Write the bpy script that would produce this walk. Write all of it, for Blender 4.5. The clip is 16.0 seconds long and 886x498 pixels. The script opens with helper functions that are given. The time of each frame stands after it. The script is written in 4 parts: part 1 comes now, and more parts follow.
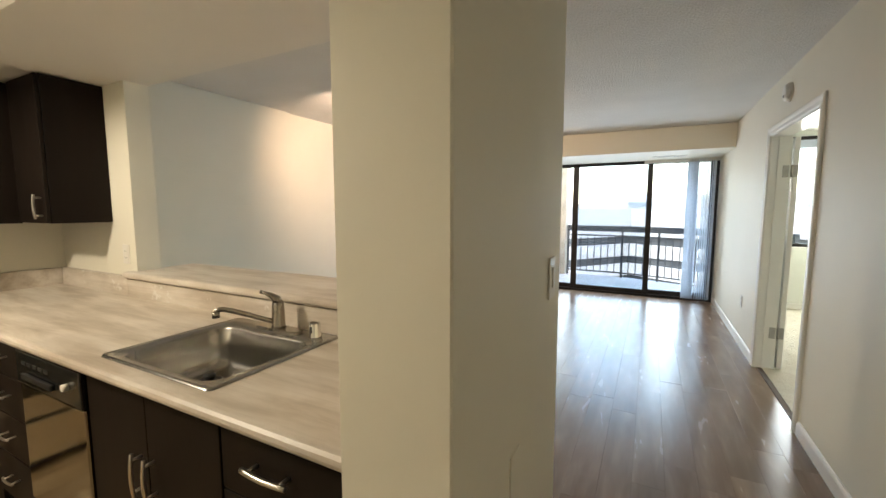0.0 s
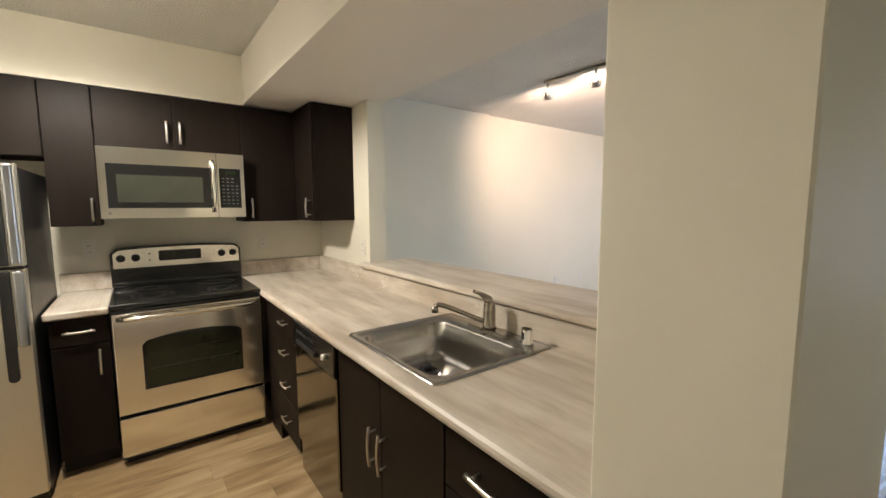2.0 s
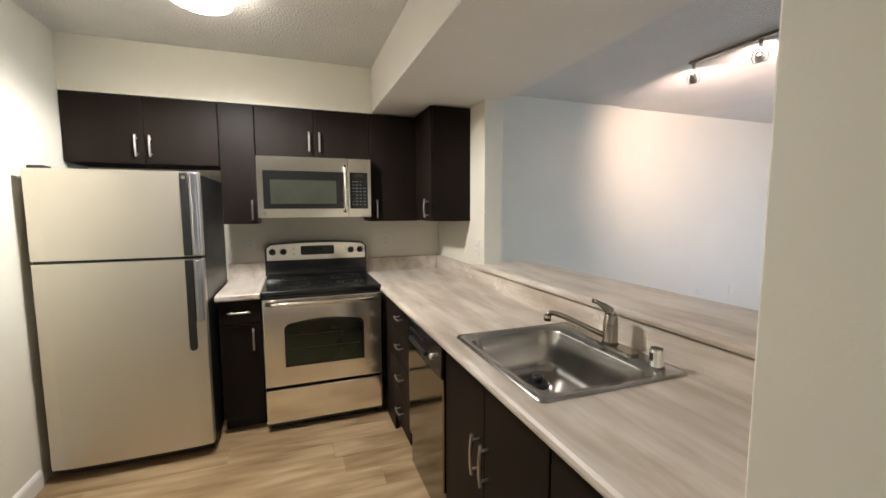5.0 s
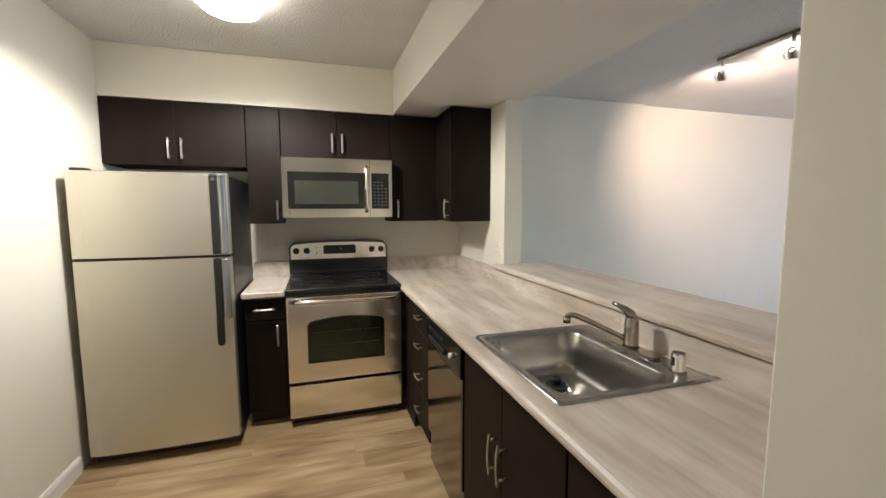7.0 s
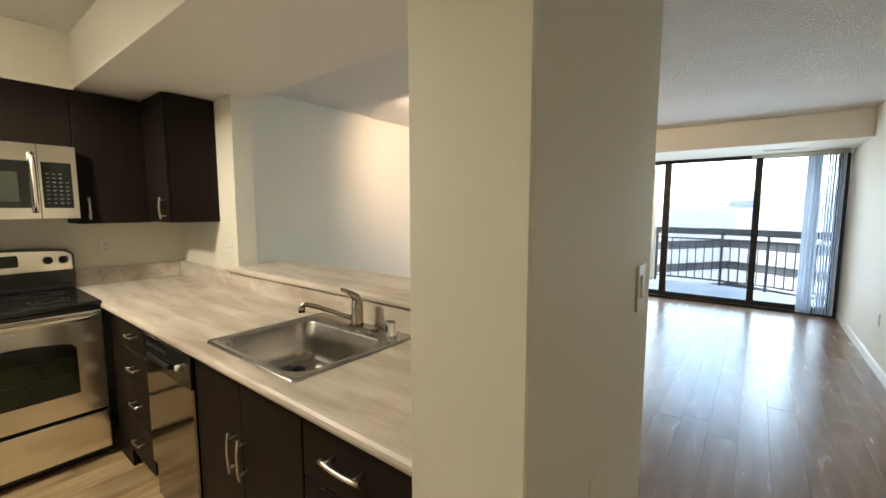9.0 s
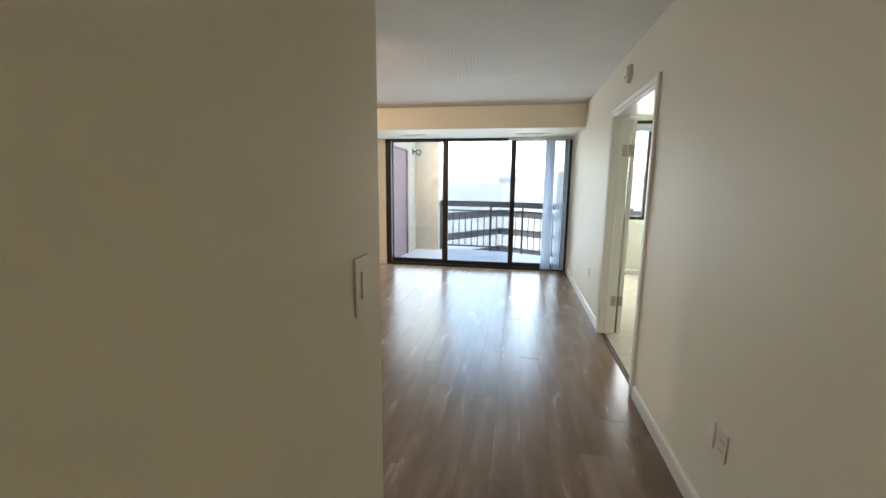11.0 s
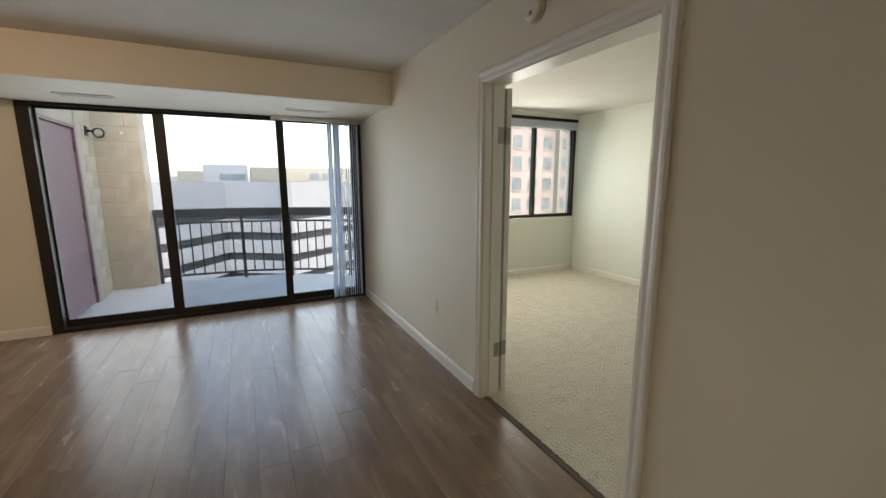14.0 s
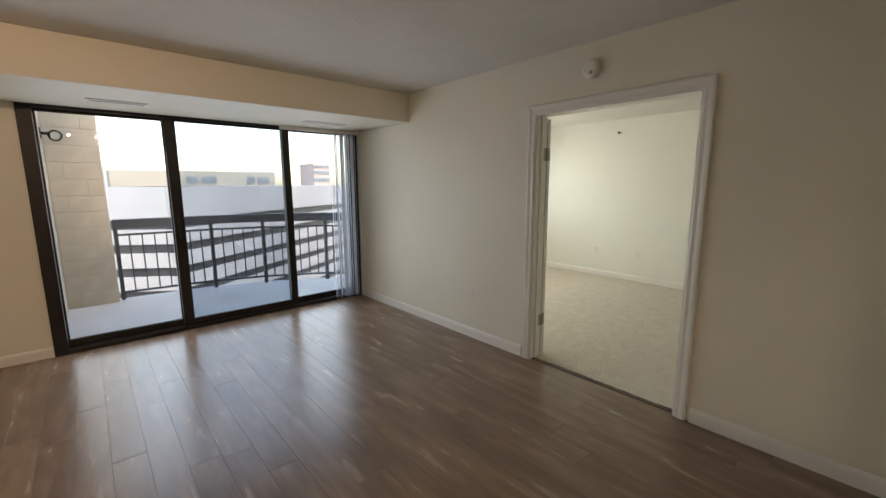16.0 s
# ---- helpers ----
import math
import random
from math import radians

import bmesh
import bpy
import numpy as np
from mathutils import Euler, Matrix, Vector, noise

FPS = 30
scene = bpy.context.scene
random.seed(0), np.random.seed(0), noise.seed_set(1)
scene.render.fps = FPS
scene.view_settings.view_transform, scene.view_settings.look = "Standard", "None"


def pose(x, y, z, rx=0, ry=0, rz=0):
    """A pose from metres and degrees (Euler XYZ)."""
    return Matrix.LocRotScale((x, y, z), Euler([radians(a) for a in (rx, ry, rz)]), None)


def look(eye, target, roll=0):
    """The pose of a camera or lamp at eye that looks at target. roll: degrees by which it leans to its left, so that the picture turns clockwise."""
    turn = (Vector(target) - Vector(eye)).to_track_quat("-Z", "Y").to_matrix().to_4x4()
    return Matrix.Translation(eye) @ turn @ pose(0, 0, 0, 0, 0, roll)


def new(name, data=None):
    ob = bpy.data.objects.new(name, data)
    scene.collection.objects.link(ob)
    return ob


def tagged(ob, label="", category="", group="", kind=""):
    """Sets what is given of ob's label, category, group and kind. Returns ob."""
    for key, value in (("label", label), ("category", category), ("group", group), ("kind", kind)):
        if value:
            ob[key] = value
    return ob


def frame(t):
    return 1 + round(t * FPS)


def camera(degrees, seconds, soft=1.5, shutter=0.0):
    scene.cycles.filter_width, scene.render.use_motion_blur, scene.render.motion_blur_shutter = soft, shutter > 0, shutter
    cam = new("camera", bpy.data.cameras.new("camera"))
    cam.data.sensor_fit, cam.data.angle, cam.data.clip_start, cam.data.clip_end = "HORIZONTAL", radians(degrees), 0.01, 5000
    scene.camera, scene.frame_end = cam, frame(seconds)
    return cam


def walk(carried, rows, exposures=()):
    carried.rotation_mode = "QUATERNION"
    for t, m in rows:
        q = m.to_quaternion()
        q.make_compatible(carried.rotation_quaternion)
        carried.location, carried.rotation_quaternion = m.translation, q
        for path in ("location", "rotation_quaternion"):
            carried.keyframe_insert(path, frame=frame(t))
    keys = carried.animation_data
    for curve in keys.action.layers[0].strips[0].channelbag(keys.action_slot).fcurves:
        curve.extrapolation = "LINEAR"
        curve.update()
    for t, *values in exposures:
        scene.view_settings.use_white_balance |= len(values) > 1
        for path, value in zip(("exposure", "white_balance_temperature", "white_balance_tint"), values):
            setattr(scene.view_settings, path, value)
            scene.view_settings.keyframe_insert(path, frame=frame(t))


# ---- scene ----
cam = camera(95.3, 16.0)
EXPOSURES = [(0.0, 3.4, 6900, 11), (1.5, 3.45, 6700, 12), (2.0, 3.5, 6200, 13), (3.5, 3.5, 5650, 15), (7.5, 3.4, 5700, 14), (8.0, 3.62, 5600, 14), (8.5, 3.5, 6400, 10), (10.2, 3.4, 6700, 9), (12.3, 2.9, 7100, 14), (14.2, 2.3, 7400, 15), (16.0, 2.35, 7500, 17)]
PATH = [
    (0, (0.172, 0.464, 1.424), (-0.736, 2.235, 1.223), -0.0),
    (0.5, (0.143, 0.463, 1.428), (-0.972, 2.11, 1.223), -0.0),
    (1, (0.097, 0.458, 1.427), (-1.216, 1.952, 1.22), -0.3),
    (1.5, (0.042, 0.451, 1.431), (-1.438, 1.78, 1.224), -0.1),
    (2, (0.002, 0.474, 1.429), (-1.585, 1.673, 1.225), -0.2),
    (2.5, (-0.015, 0.487, 1.425), (-1.683, 1.572, 1.226), -0.2),
    (3, (-0.02, 0.514, 1.429), (-1.752, 1.493, 1.231), -0.2),
    (3.5, (-0.028, 0.536, 1.423), (-1.807, 1.428, 1.224), -0.3),
    (4, (-0.03, 0.536, 1.424), (-1.847, 1.347, 1.224), -0.2),
    (4.5, (-0.041, 0.537, 1.423), (-1.888, 1.279, 1.226), -0.2),
    (7, (-0.025, 0.535, 1.432), (-1.926, 1.126, 1.233), -0.1),
    (7.5, (0.036, 0.535, 1.434), (-1.84, 1.196, 1.233), -0.1),
    (8, (0.094, 0.524, 1.433), (-1.65, 1.483, 1.236), -0.0),
    (8.5, (0.137, 0.497, 1.432), (-1.361, 1.805, 1.227), -0.1),
    (9, (0.156, 0.489, 1.431), (-1.064, 2.062, 1.23), -0.0),
    (9.5, (0.185, 0.496, 1.44), (-0.756, 2.25, 1.238), 0.1),
    (10, (0.219, 0.545, 1.437), (-0.478, 2.403, 1.193), 0.1),
    (10.2, (0.237, 0.571, 1.432), (-0.387, 2.451, 1.158), 0.1),
    (12.3, (0.229, 1.738, 1.451), (0.282, 3.708, 1.109), 0.1),
    (12.5, (0.203, 1.86, 1.456), (0.32, 3.827, 1.109), -0.2),
    (13, (0.099, 2.238, 1.444), (0.426, 4.181, 1.101), -0.2),
    (13.5, (-0.068, 2.516, 1.448), (0.554, 4.387, 1.109), -0.2),
    (14, (-0.293, 2.709, 1.461), (0.579, 4.477, 1.126), -0.1),
    (14.5, (-0.623, 2.773, 1.452), (0.438, 4.437, 1.129), -0.1),
    (15, (-0.981, 2.816, 1.468), (0.23, 4.374, 1.139), 0.1),
    (15.5, (-1.361, 2.886, 1.488), (-0.095, 4.399, 1.157), -0.2),
    (16, (-1.679, 2.884, 1.501), (-0.376, 4.367, 1.183), -0.2),
]
walk(cam, [(t, look(eye, target, roll)) for t, eye, target, roll in PATH], exposures=EXPOSURES)

# ---- light ----
import bpy, bmesh, math, random
from mathutils import Vector, Matrix
random.seed(7)
world = bpy.data.worlds.new("sky")
bpy.context.scene.world = world
world.use_nodes = True
_wn = world.node_tree.nodes
_sky = _wn.new("ShaderNodeTexSky")
_sky.sky_type = 'NISHITA'
_sky.sun_disc = False
_sky.sun_elevation = math.radians(48)
_sky.sun_rotation = math.radians(160)
_sky.air_density = 1.2
_sky.dust_density = 1.5
_sky.ozone_density = 1.0
_wn["Background"].inputs[1].default_value = 0.15
world.node_tree.links.new(_sky.outputs[0], _wn["Background"].inputs[0])
sun_data = bpy.data.lights.new("sun", 'SUN')
sun_data.energy = 0.9
sun_data.angle = math.radians(12)
sun_data.color = (1.0, 0.95, 0.88)
sun = new("sun", sun_data)
sun.matrix_world = look((-6, -14, 22), (0, 8, 0))


def lamp(name, eye, target, watts, size, colour, spot=None):
    d = bpy.data.lights.new(name, 'SPOT' if spot else 'POINT')
    d.energy = watts
    d.shadow_soft_size = size
    d.color = colour
    if spot:
        d.spot_size = math.radians(spot)
        d.spot_blend = 1.0 if spot < 150 else 0.35
    ob = new(name, d)
    ob.matrix_world = look(eye, target)
    return ob


CEIL = 2.465
KITCHEN_W, TRACK_W, WINDOW_W, BEDROOM_W = 11.5, 9.0, 8.5, 9.0


def panel(name, eye, target, watts, w, h, colour):
    d = bpy.data.lights.new(name, 'AREA')
    d.energy = watts
    d.shape = 'RECTANGLE'
    d.size, d.size_y = w, h
    d.color = colour
    ob = new(name, d)
    ob.matrix_world = look(eye, target)
    return ob


lamp("kitchen_bulb", (-2.28, 0.17, CEIL - 0.16), (-2.28, 0.171, 0), KITCHEN_W, 0.09, (1.0, 0.91, 0.75), 168)
panel("window_daylight", (-0.5, 7.85, 0.98), (-0.5, 0, 0.9), WINDOW_W, 2.9, 1.7, (0.68, 0.83, 1.0))
panel("bedroom_daylight", (3.45, 7.68, 1.58), (2.6, 3.0, 0.6), BEDROOM_W * 0.55, 0.8, 1.25, (0.94, 1.0, 0.98))
panel("bedroom_daylight", (1.72, 7.68, 1.58), (2.2, 3.0, 0.6), BEDROOM_W * 0.55, 0.85, 1.25, (0.94, 1.0, 0.98))
SPOTS = ((-2.22, (-3.44, 5.0, 1.65)), (-1.78, (-3.3, 6.6, 1.9)), (-1.42, (-1.6, 6.9, 2.2)))
for sx, aim in SPOTS:
    lamp("track_bulb", (sx, 3.24, CEIL - 0.135), aim, TRACK_W, 0.02, (1.0, 0.71, 0.52), 118)

# ---- materials ----


def node_mat(name):
    m = bpy.data.materials.new(name)
    m.use_nodes = True
    nt = m.node_tree
    return m, nt, nt.nodes, nt.links, nt.nodes["Principled BSDF"]


def mapped(nt, scale=(1, 1, 1), coord="Object"):
    tc = nt.nodes.new("ShaderNodeTexCoord")
    mp = nt.nodes.new("ShaderNodeMapping")
    mp.inputs["Scale"].default_value = scale
    nt.links.new(tc.outputs[coord], mp.inputs["Vector"])
    return mp


def noise(nt, vec, scale, detail=3.0, rough=0.55):
    n = nt.nodes.new("ShaderNodeTexNoise")
    n.inputs["Scale"].default_value = scale
    n.inputs["Detail"].default_value = detail
    n.inputs["Roughness"].default_value = rough
    nt.links.new(vec.outputs["Vector"], n.inputs["Vector"])
    return n


def ramp(nt, fac, stops):
    r = nt.nodes.new("ShaderNodeValToRGB")
    e = r.color_ramp.elements
    while len(e) < len(stops):
        e.new(0.5)
    for el, (p, c) in zip(e, stops):
        el.position = p
        el.color = (*c, 1)
    nt.links.new(fac, r.inputs["Fac"])
    return r


def mul(nt, a, b, fac=1.0):
    mx = nt.nodes.new("ShaderNodeMix")
    mx.data_type = 'RGBA'
    mx.blend_type = 'MULTIPLY'
    mx.inputs["Factor"].default_value = fac
    nt.links.new(a, mx.inputs["A"])
    nt.links.new(b, mx.inputs["B"])
    return mx.outputs["Result"]


def bump(nt, height, bsdf, strength, dist):
    b = nt.nodes.new("ShaderNodeBump")
    b.inputs["Strength"].default_value = strength
    b.inputs["Distance"].default_value = dist
    nt.links.new(height, b.inputs["Height"])
    nt.links.new(b.outputs["Normal"], bsdf.inputs["Normal"])


def surface(name, c1, c2, scale=3.0, rough=0.5, metal=0.0, fine=120.0, relief=0.15, dist=0.002, stretch=(1, 1, 1), spec=0.5, rvar=0.08):
    """Two-scale mottled surface: broad tone drift, fine relief, uneven gloss."""
    m, nt, nodes, links, b = node_mat(name)
    v = mapped(nt, stretch)
    broad = noise(nt, v, scale, 4)
    col = ramp(nt, broad.outputs["Fac"], [(0.3, c1), (0.7, c2)])
    links.new(col.outputs["Color"], b.inputs["Base Color"])
    b.inputs["Metallic"].default_value = metal
    b.inputs["Specular IOR Level"].default_value = spec
    f = noise(nt, v, fine, 2)
    mr = nodes.new("ShaderNodeMapRange")
    mr.inputs["To Min"].default_value = max(0.02, rough - rvar)
    mr.inputs["To Max"].default_value = rough + rvar
    links.new(broad.outputs["Fac"], mr.inputs["Value"])
    links.new(mr.outputs["Result"], b.inputs["Roughness"])
    if relief:
        bump(nt, f.outputs["Fac"], b, relief, dist)
    return m


def plank_mat(name, stops, along, rough, relief, spec=0.5):
    """Wood plank: long grain along one axis, tone by the piece."""
    m, nt, nodes, links, b = node_mat(name)
    info = nodes.new("ShaderNodeObjectInfo")
    tc = nodes.new("ShaderNodeTexCoord")
    geo = nodes.new("ShaderNodeNewGeometry")
    comb = nodes.new("ShaderNodeVectorMath")
    comb.operation = 'MULTIPLY_ADD'
    links.new(info.outputs["Random"], comb.inputs[0])
    comb.inputs[1].default_value = (37.0, 53.0, 11.0)
    links.new(geo.outputs["Position"], comb.inputs[2])
    mp = nodes.new("ShaderNodeMapping")
    mp.inputs["Scale"].default_value = (8.0, 1.3, 8.0) if along == 'y' else (1.3, 8.0, 8.0)
    links.new(comb.outputs["Vector"], mp.inputs["Vector"])
    g = noise(nt, mp, 1.5, 3, 0.5)
    g.inputs["Distortion"].default_value = 0.25
    col = ramp(nt, g.outputs["Fac"], stops)
    tone = ramp(nt, info.outputs["Random"], [(0.0, (0.80, 0.79, 0.78)), (1.0, (1.0, 1.0, 1.0))])
    links.new(mul(nt, col.outputs["Color"], tone.outputs["Color"]), b.inputs["Base Color"])
    fine = noise(nt, mp, 9.0, 4, 0.6)
    mr = nodes.new("ShaderNodeMapRange")
    mr.inputs["To Min"].default_value = rough - 0.03
    mr.inputs["To Max"].default_value = rough + 0.05
    links.new(g.outputs["Fac"], mr.inputs["Value"])
    links.new(mr.outputs["Result"], b.inputs["Roughness"])
    b.inputs["Specular IOR Level"].default_value = spec
    bump(nt, fine.outputs["Fac"], b, relief, 0.001)
    # slow hand-scraped waviness under the grain
    slow = noise(nt, mp, 0.7, 2, 0.5)
    b2 = nodes.new("ShaderNodeBump")
    b2.inputs["Strength"].default_value = relief * 1.3
    b2.inputs["Distance"].default_value = 0.006
    links.new(slow.outputs["Fac"], b2.inputs["Height"])
    for nd in nodes:
        if nd.bl_idname == "ShaderNodeBump" and nd != b2:
            links.new(b2.outputs["Normal"], nd.inputs["Normal"])
    return m


def laminate_mat(name, residue=False):
    """Streaked stone-wood laminate: long bands, finer veins, cloudy drift; residue adds pale glue marks."""
    m, nt, nodes, links, b = node_mat(name)
    v = mapped(nt, (1.2, 6.0, 6.0))
    a = noise(nt, v, 1.7, 5, 0.58)
    a.inputs["Distortion"].default_value = 0.35
    col = ramp(nt, a.outputs["Fac"], [(0.30, (0.45, 0.375, 0.29)), (0.43, (0.56, 0.485, 0.395)), (0.53, (0.66, 0.59, 0.50)), (0.70, (0.75, 0.695, 0.61))])
    v2 = mapped(nt, (1, 1, 1))
    s = noise(nt, v2, 3.2, 3)
    t = ramp(nt, s.outputs["Fac"], [(0.35, (0.84, 0.83, 0.82)), (0.65, (1, 1, 1))])
    v3 = mapped(nt, (2.0, 46.0, 46.0))
    vein = noise(nt, v3, 1.5, 3, 0.6)
    vc = ramp(nt, vein.outputs["Fac"], [(0.36, (0.80, 0.77, 0.74)), (0.52, (1, 1, 1))])
    out = mul(nt, mul(nt, col.outputs["Color"], t.outputs["Color"]), vc.outputs["Color"], 0.35)
    if residue:
        spots = noise(nt, v2, 26.0, 4, 0.65)
        where = noise(nt, v2, 3.1, 1)
        pick = nodes.new("ShaderNodeMath")
        pick.operation = 'MULTIPLY'
        links.new(spots.outputs["Fac"], pick.inputs[0])
        links.new(where.outputs["Fac"], pick.inputs[1])
        mask = ramp(nt, pick.outputs["Value"], [(0.355, (0, 0, 0)), (0.42, (0.6, 0.6, 0.6))])
        mx = nodes.new("ShaderNodeMix")
        mx.data_type = 'RGBA'
        links.new(mask.outputs["Color"], mx.inputs["Factor"])
        links.new(out, mx.inputs["A"])
        mx.inputs["B"].default_value = (0.80, 0.78, 0.73, 1)
        out = mx.outputs["Result"]
    links.new(out, b.inputs["Base Color"])
    rr = nodes.new("ShaderNodeMapRange")
    rr.inputs["To Min"].default_value = 0.30
    rr.inputs["To Max"].default_value = 0.46
    links.new(s.outputs["Fac"], rr.inputs["Value"])
    links.new(rr.outputs["Result"], b.inputs["Roughness"])
    f = noise(nt, v2, 400, 2)
    bump(nt, f.outputs["Fac"], b, 0.05, 0.001)
    return m


def brushed(name, base, rough, axis):
    m, nt, nodes, links, b = node_mat(name)
    st = {'y': (900, 3, 900), 'z': (900, 900, 4), 'x': (3, 900, 900)}[axis]
    v = mapped(nt, st)
    n = noise(nt, v, 1.0, 3)
    col = ramp(nt, n.outputs["Fac"], [(0.2, tuple(c * 0.985 for c in base)), (0.8, base)])
    links.new(col.outputs["Color"], b.inputs["Base Color"])
    b.inputs["Metallic"].default_value = 1.0
    mr = nodes.new("ShaderNodeMapRange")
    mr.inputs["To Min"].default_value = rough - 0.015
    mr.inputs["To Max"].default_value = rough + 0.015
    links.new(n.outputs["Fac"], mr.inputs["Value"])
    links.new(mr.outputs["Result"], b.inputs["Roughness"])
    bump(nt, n.outputs["Fac"], b, 0.004, 0.0002)
    return m


def glass_mat(name, tint, rough=0.0, alpha=0.10):
    """Thin pane: mostly clear, with a mirror share."""
    m, nt, nodes, links, b = node_mat(name)
    out = nodes["Material Output"]
    tr = nodes.new("ShaderNodeBsdfTransparent")
    tr.inputs["Color"].default_value = (*tint, 1)
    gl = nodes.new("ShaderNodeBsdfGlossy")
    gl.inputs["Roughness"].default_value = rough
    fr = nodes.new("ShaderNodeFresnel")
    fr.inputs["IOR"].default_value = 1.45
    mx = nodes.new("ShaderNodeMixShader")
    links.new(fr.outputs["Fac"], mx.inputs["Fac"])
    links.new(tr.outputs[0], mx.inputs[1])
    links.new(gl.outputs[0], mx.inputs[2])
    links.new(mx.outputs[0], out.inputs["Surface"])
    return m


def glow(name, colour, strength):
    m, nt, nodes, links, b = node_mat(name)
    b.inputs["Base Color"].default_value = (*colour, 1)
    b.inputs["Emission Color"].default_value = (*colour, 1)
    b.inputs["Emission Strength"].default_value = strength
    return m


WALL = surface("wall_paint", (0.735, 0.70, 0.585), (0.775, 0.74, 0.625), 1.2, 0.6, 0, 160, 0.12, 0.002, rvar=0.05)
BEDWALL = surface("bedroom_paint", (0.74, 0.75, 0.68), (0.78, 0.79, 0.72), 1.2, 0.6, 0, 160, 0.12, 0.002, rvar=0.05)
TRIM = surface("trim_paint", (0.78, 0.76, 0.70), (0.82, 0.80, 0.75), 2.0, 0.35, 0, 60, 0.04, 0.001)
CEILING = surface("ceiling_texture", (0.70, 0.68, 0.63), (0.76, 0.74, 0.69), 2.0, 0.8, 0, 75, 0.9, 0.012)
SOFFIT = surface("soffit_paint", (0.74, 0.70, 0.62), (0.78, 0.74, 0.66), 1.2, 0.45, 0, 120, 0.08, 0.002, rvar=0.05)
DARKWOOD = surface("espresso_veneer", (0.0090, 0.0060, 0.0042), (0.0145, 0.0098, 0.007), 2.5, 0.52, 0, 30, 0.06, 0.001, stretch=(3, 3, 0.4), spec=0.12)
KICK = surface("toe_kick", (0.012, 0.010, 0.009), (0.02, 0.017, 0.015), 4, 0.6)
LAMINATE = laminate_mat("laminate")
SPLASH = laminate_mat("laminate_backsplash", True)
STEEL = surface("stainless", (0.87, 0.84, 0.77), (0.92, 0.89, 0.82), 1.5, 0.15, 1.0, 300, 0.0, stretch=(1, 0.1, 1), rvar=0.03)
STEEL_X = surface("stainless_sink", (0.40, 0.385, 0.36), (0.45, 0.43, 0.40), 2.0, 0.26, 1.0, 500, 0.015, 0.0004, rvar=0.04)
FRIDGE = surface("fridge_steel", (0.64, 0.60, 0.51), (0.68, 0.64, 0.55), 1.5, 0.40, 0.85, 300, 0.03, 0.0005, stretch=(1, 0.05, 1))
NICKEL = brushed("brushed_nickel", (0.60, 0.56, 0.50), 0.30, 'z')
FAUCET = surface("faucet_nickel", (0.36, 0.32, 0.27), (0.42, 0.38, 0.32), 6, 0.25, 1.0, 200, 0.02, 0.0005)
HANDLETRIM = surface("satin_trim", (0.40, 0.42, 0.45), (0.48, 0.50, 0.53), 6, 0.30, 1.0, 200, 0.0, rvar=0.04)
HINGE = surface("aged_nickel", (0.30, 0.28, 0.25), (0.40, 0.38, 0.34), 30, 0.35, 1.0, 200, 0.03, 0.0005)
CHROME = surface("chrome", (0.78, 0.77, 0.75), (0.82, 0.81, 0.79), 8, 0.08, 1.0, 200, 0.0, rvar=0.03)
BLACK = surface("black_enamel", (0.008, 0.008, 0.008), (0.014, 0.014, 0.013), 5, 0.16, 0, 200, 0.02, 0.0005)
BLACKPL = surface("black_plastic", (0.012, 0.012, 0.012), (0.02, 0.02, 0.019), 6, 0.42, 0, 200, 0.08, 0.001)
FRIDGESIDE = surface("fridge_side", (0.012, 0.012, 0.013), (0.018, 0.018, 0.018), 6, 0.32, 0, 160, 0.25, 0.001)
OVENGLASS = surface("oven_glass", (0.012, 0.017, 0.008), (0.018, 0.024, 0.012), 3, 0.10, 0, 200, 0.0)
MWGLASS = surface("microwave_glass", (0.034, 0.036, 0.027), (0.046, 0.049, 0.036), 4, 0.07, 0, 400, 0.0)
PRINT = surface("key_print", (0.25, 0.25, 0.23), (0.32, 0.32, 0.30), 20, 0.5, 0, 200, 0.0)
FAINT = surface("burner_print", (0.035, 0.035, 0.034), (0.05, 0.05, 0.048), 9, 0.3, 0, 200, 0.0)
KEYPRINT = surface("keypad_print", (0.10, 0.10, 0.095), (0.15, 0.15, 0.14), 20, 0.5, 0, 200, 0.0)
PLATE = surface("white_plastic", (0.74, 0.71, 0.64), (0.78, 0.75, 0.68), 8, 0.35, 0, 200, 0.0)
DARKMETAL = surface("bronze_anodised", (0.018, 0.015, 0.013), (0.028, 0.023, 0.020), 6, 0.42, 0.0, 200, 0.03, 0.0005, spec=0.25)
RAILPAINT = surface("rail_paint", (0.035, 0.040, 0.048), (0.055, 0.060, 0.068), 5, 0.5, 0, 90, 0.1, 0.001)
GLASS = glass_mat("window_glass", (0.93, 0.95, 0.94))
SCREENED = glass_mat("screened_glass", (0.70, 0.745, 0.77))


def vinyl_mat():
    """Thin vane vinyl that lets part of the daylight through."""
    m = surface("vane_vinyl", (0.74, 0.77, 0.80), (0.80, 0.83, 0.86), 3, 0.4, 0, 100, 0.05, 0.001)
    nt = m.node_tree
    tl_ = nt.nodes.new("ShaderNodeBsdfTranslucent")
    tl_.inputs["Color"].default_value = (0.72, 0.79, 0.88, 1)
    mx = nt.nodes.new("ShaderNodeMixShader")
    mx.inputs["Fac"].default_value = 0.35
    nt.links.new(nt.nodes["Principled BSDF"].outputs[0], mx.inputs[1])
    nt.links.new(tl_.outputs[0], mx.inputs[2])
    nt.links.new(mx.outputs[0], nt.nodes["Material Output"].inputs["Surface"])
    return m


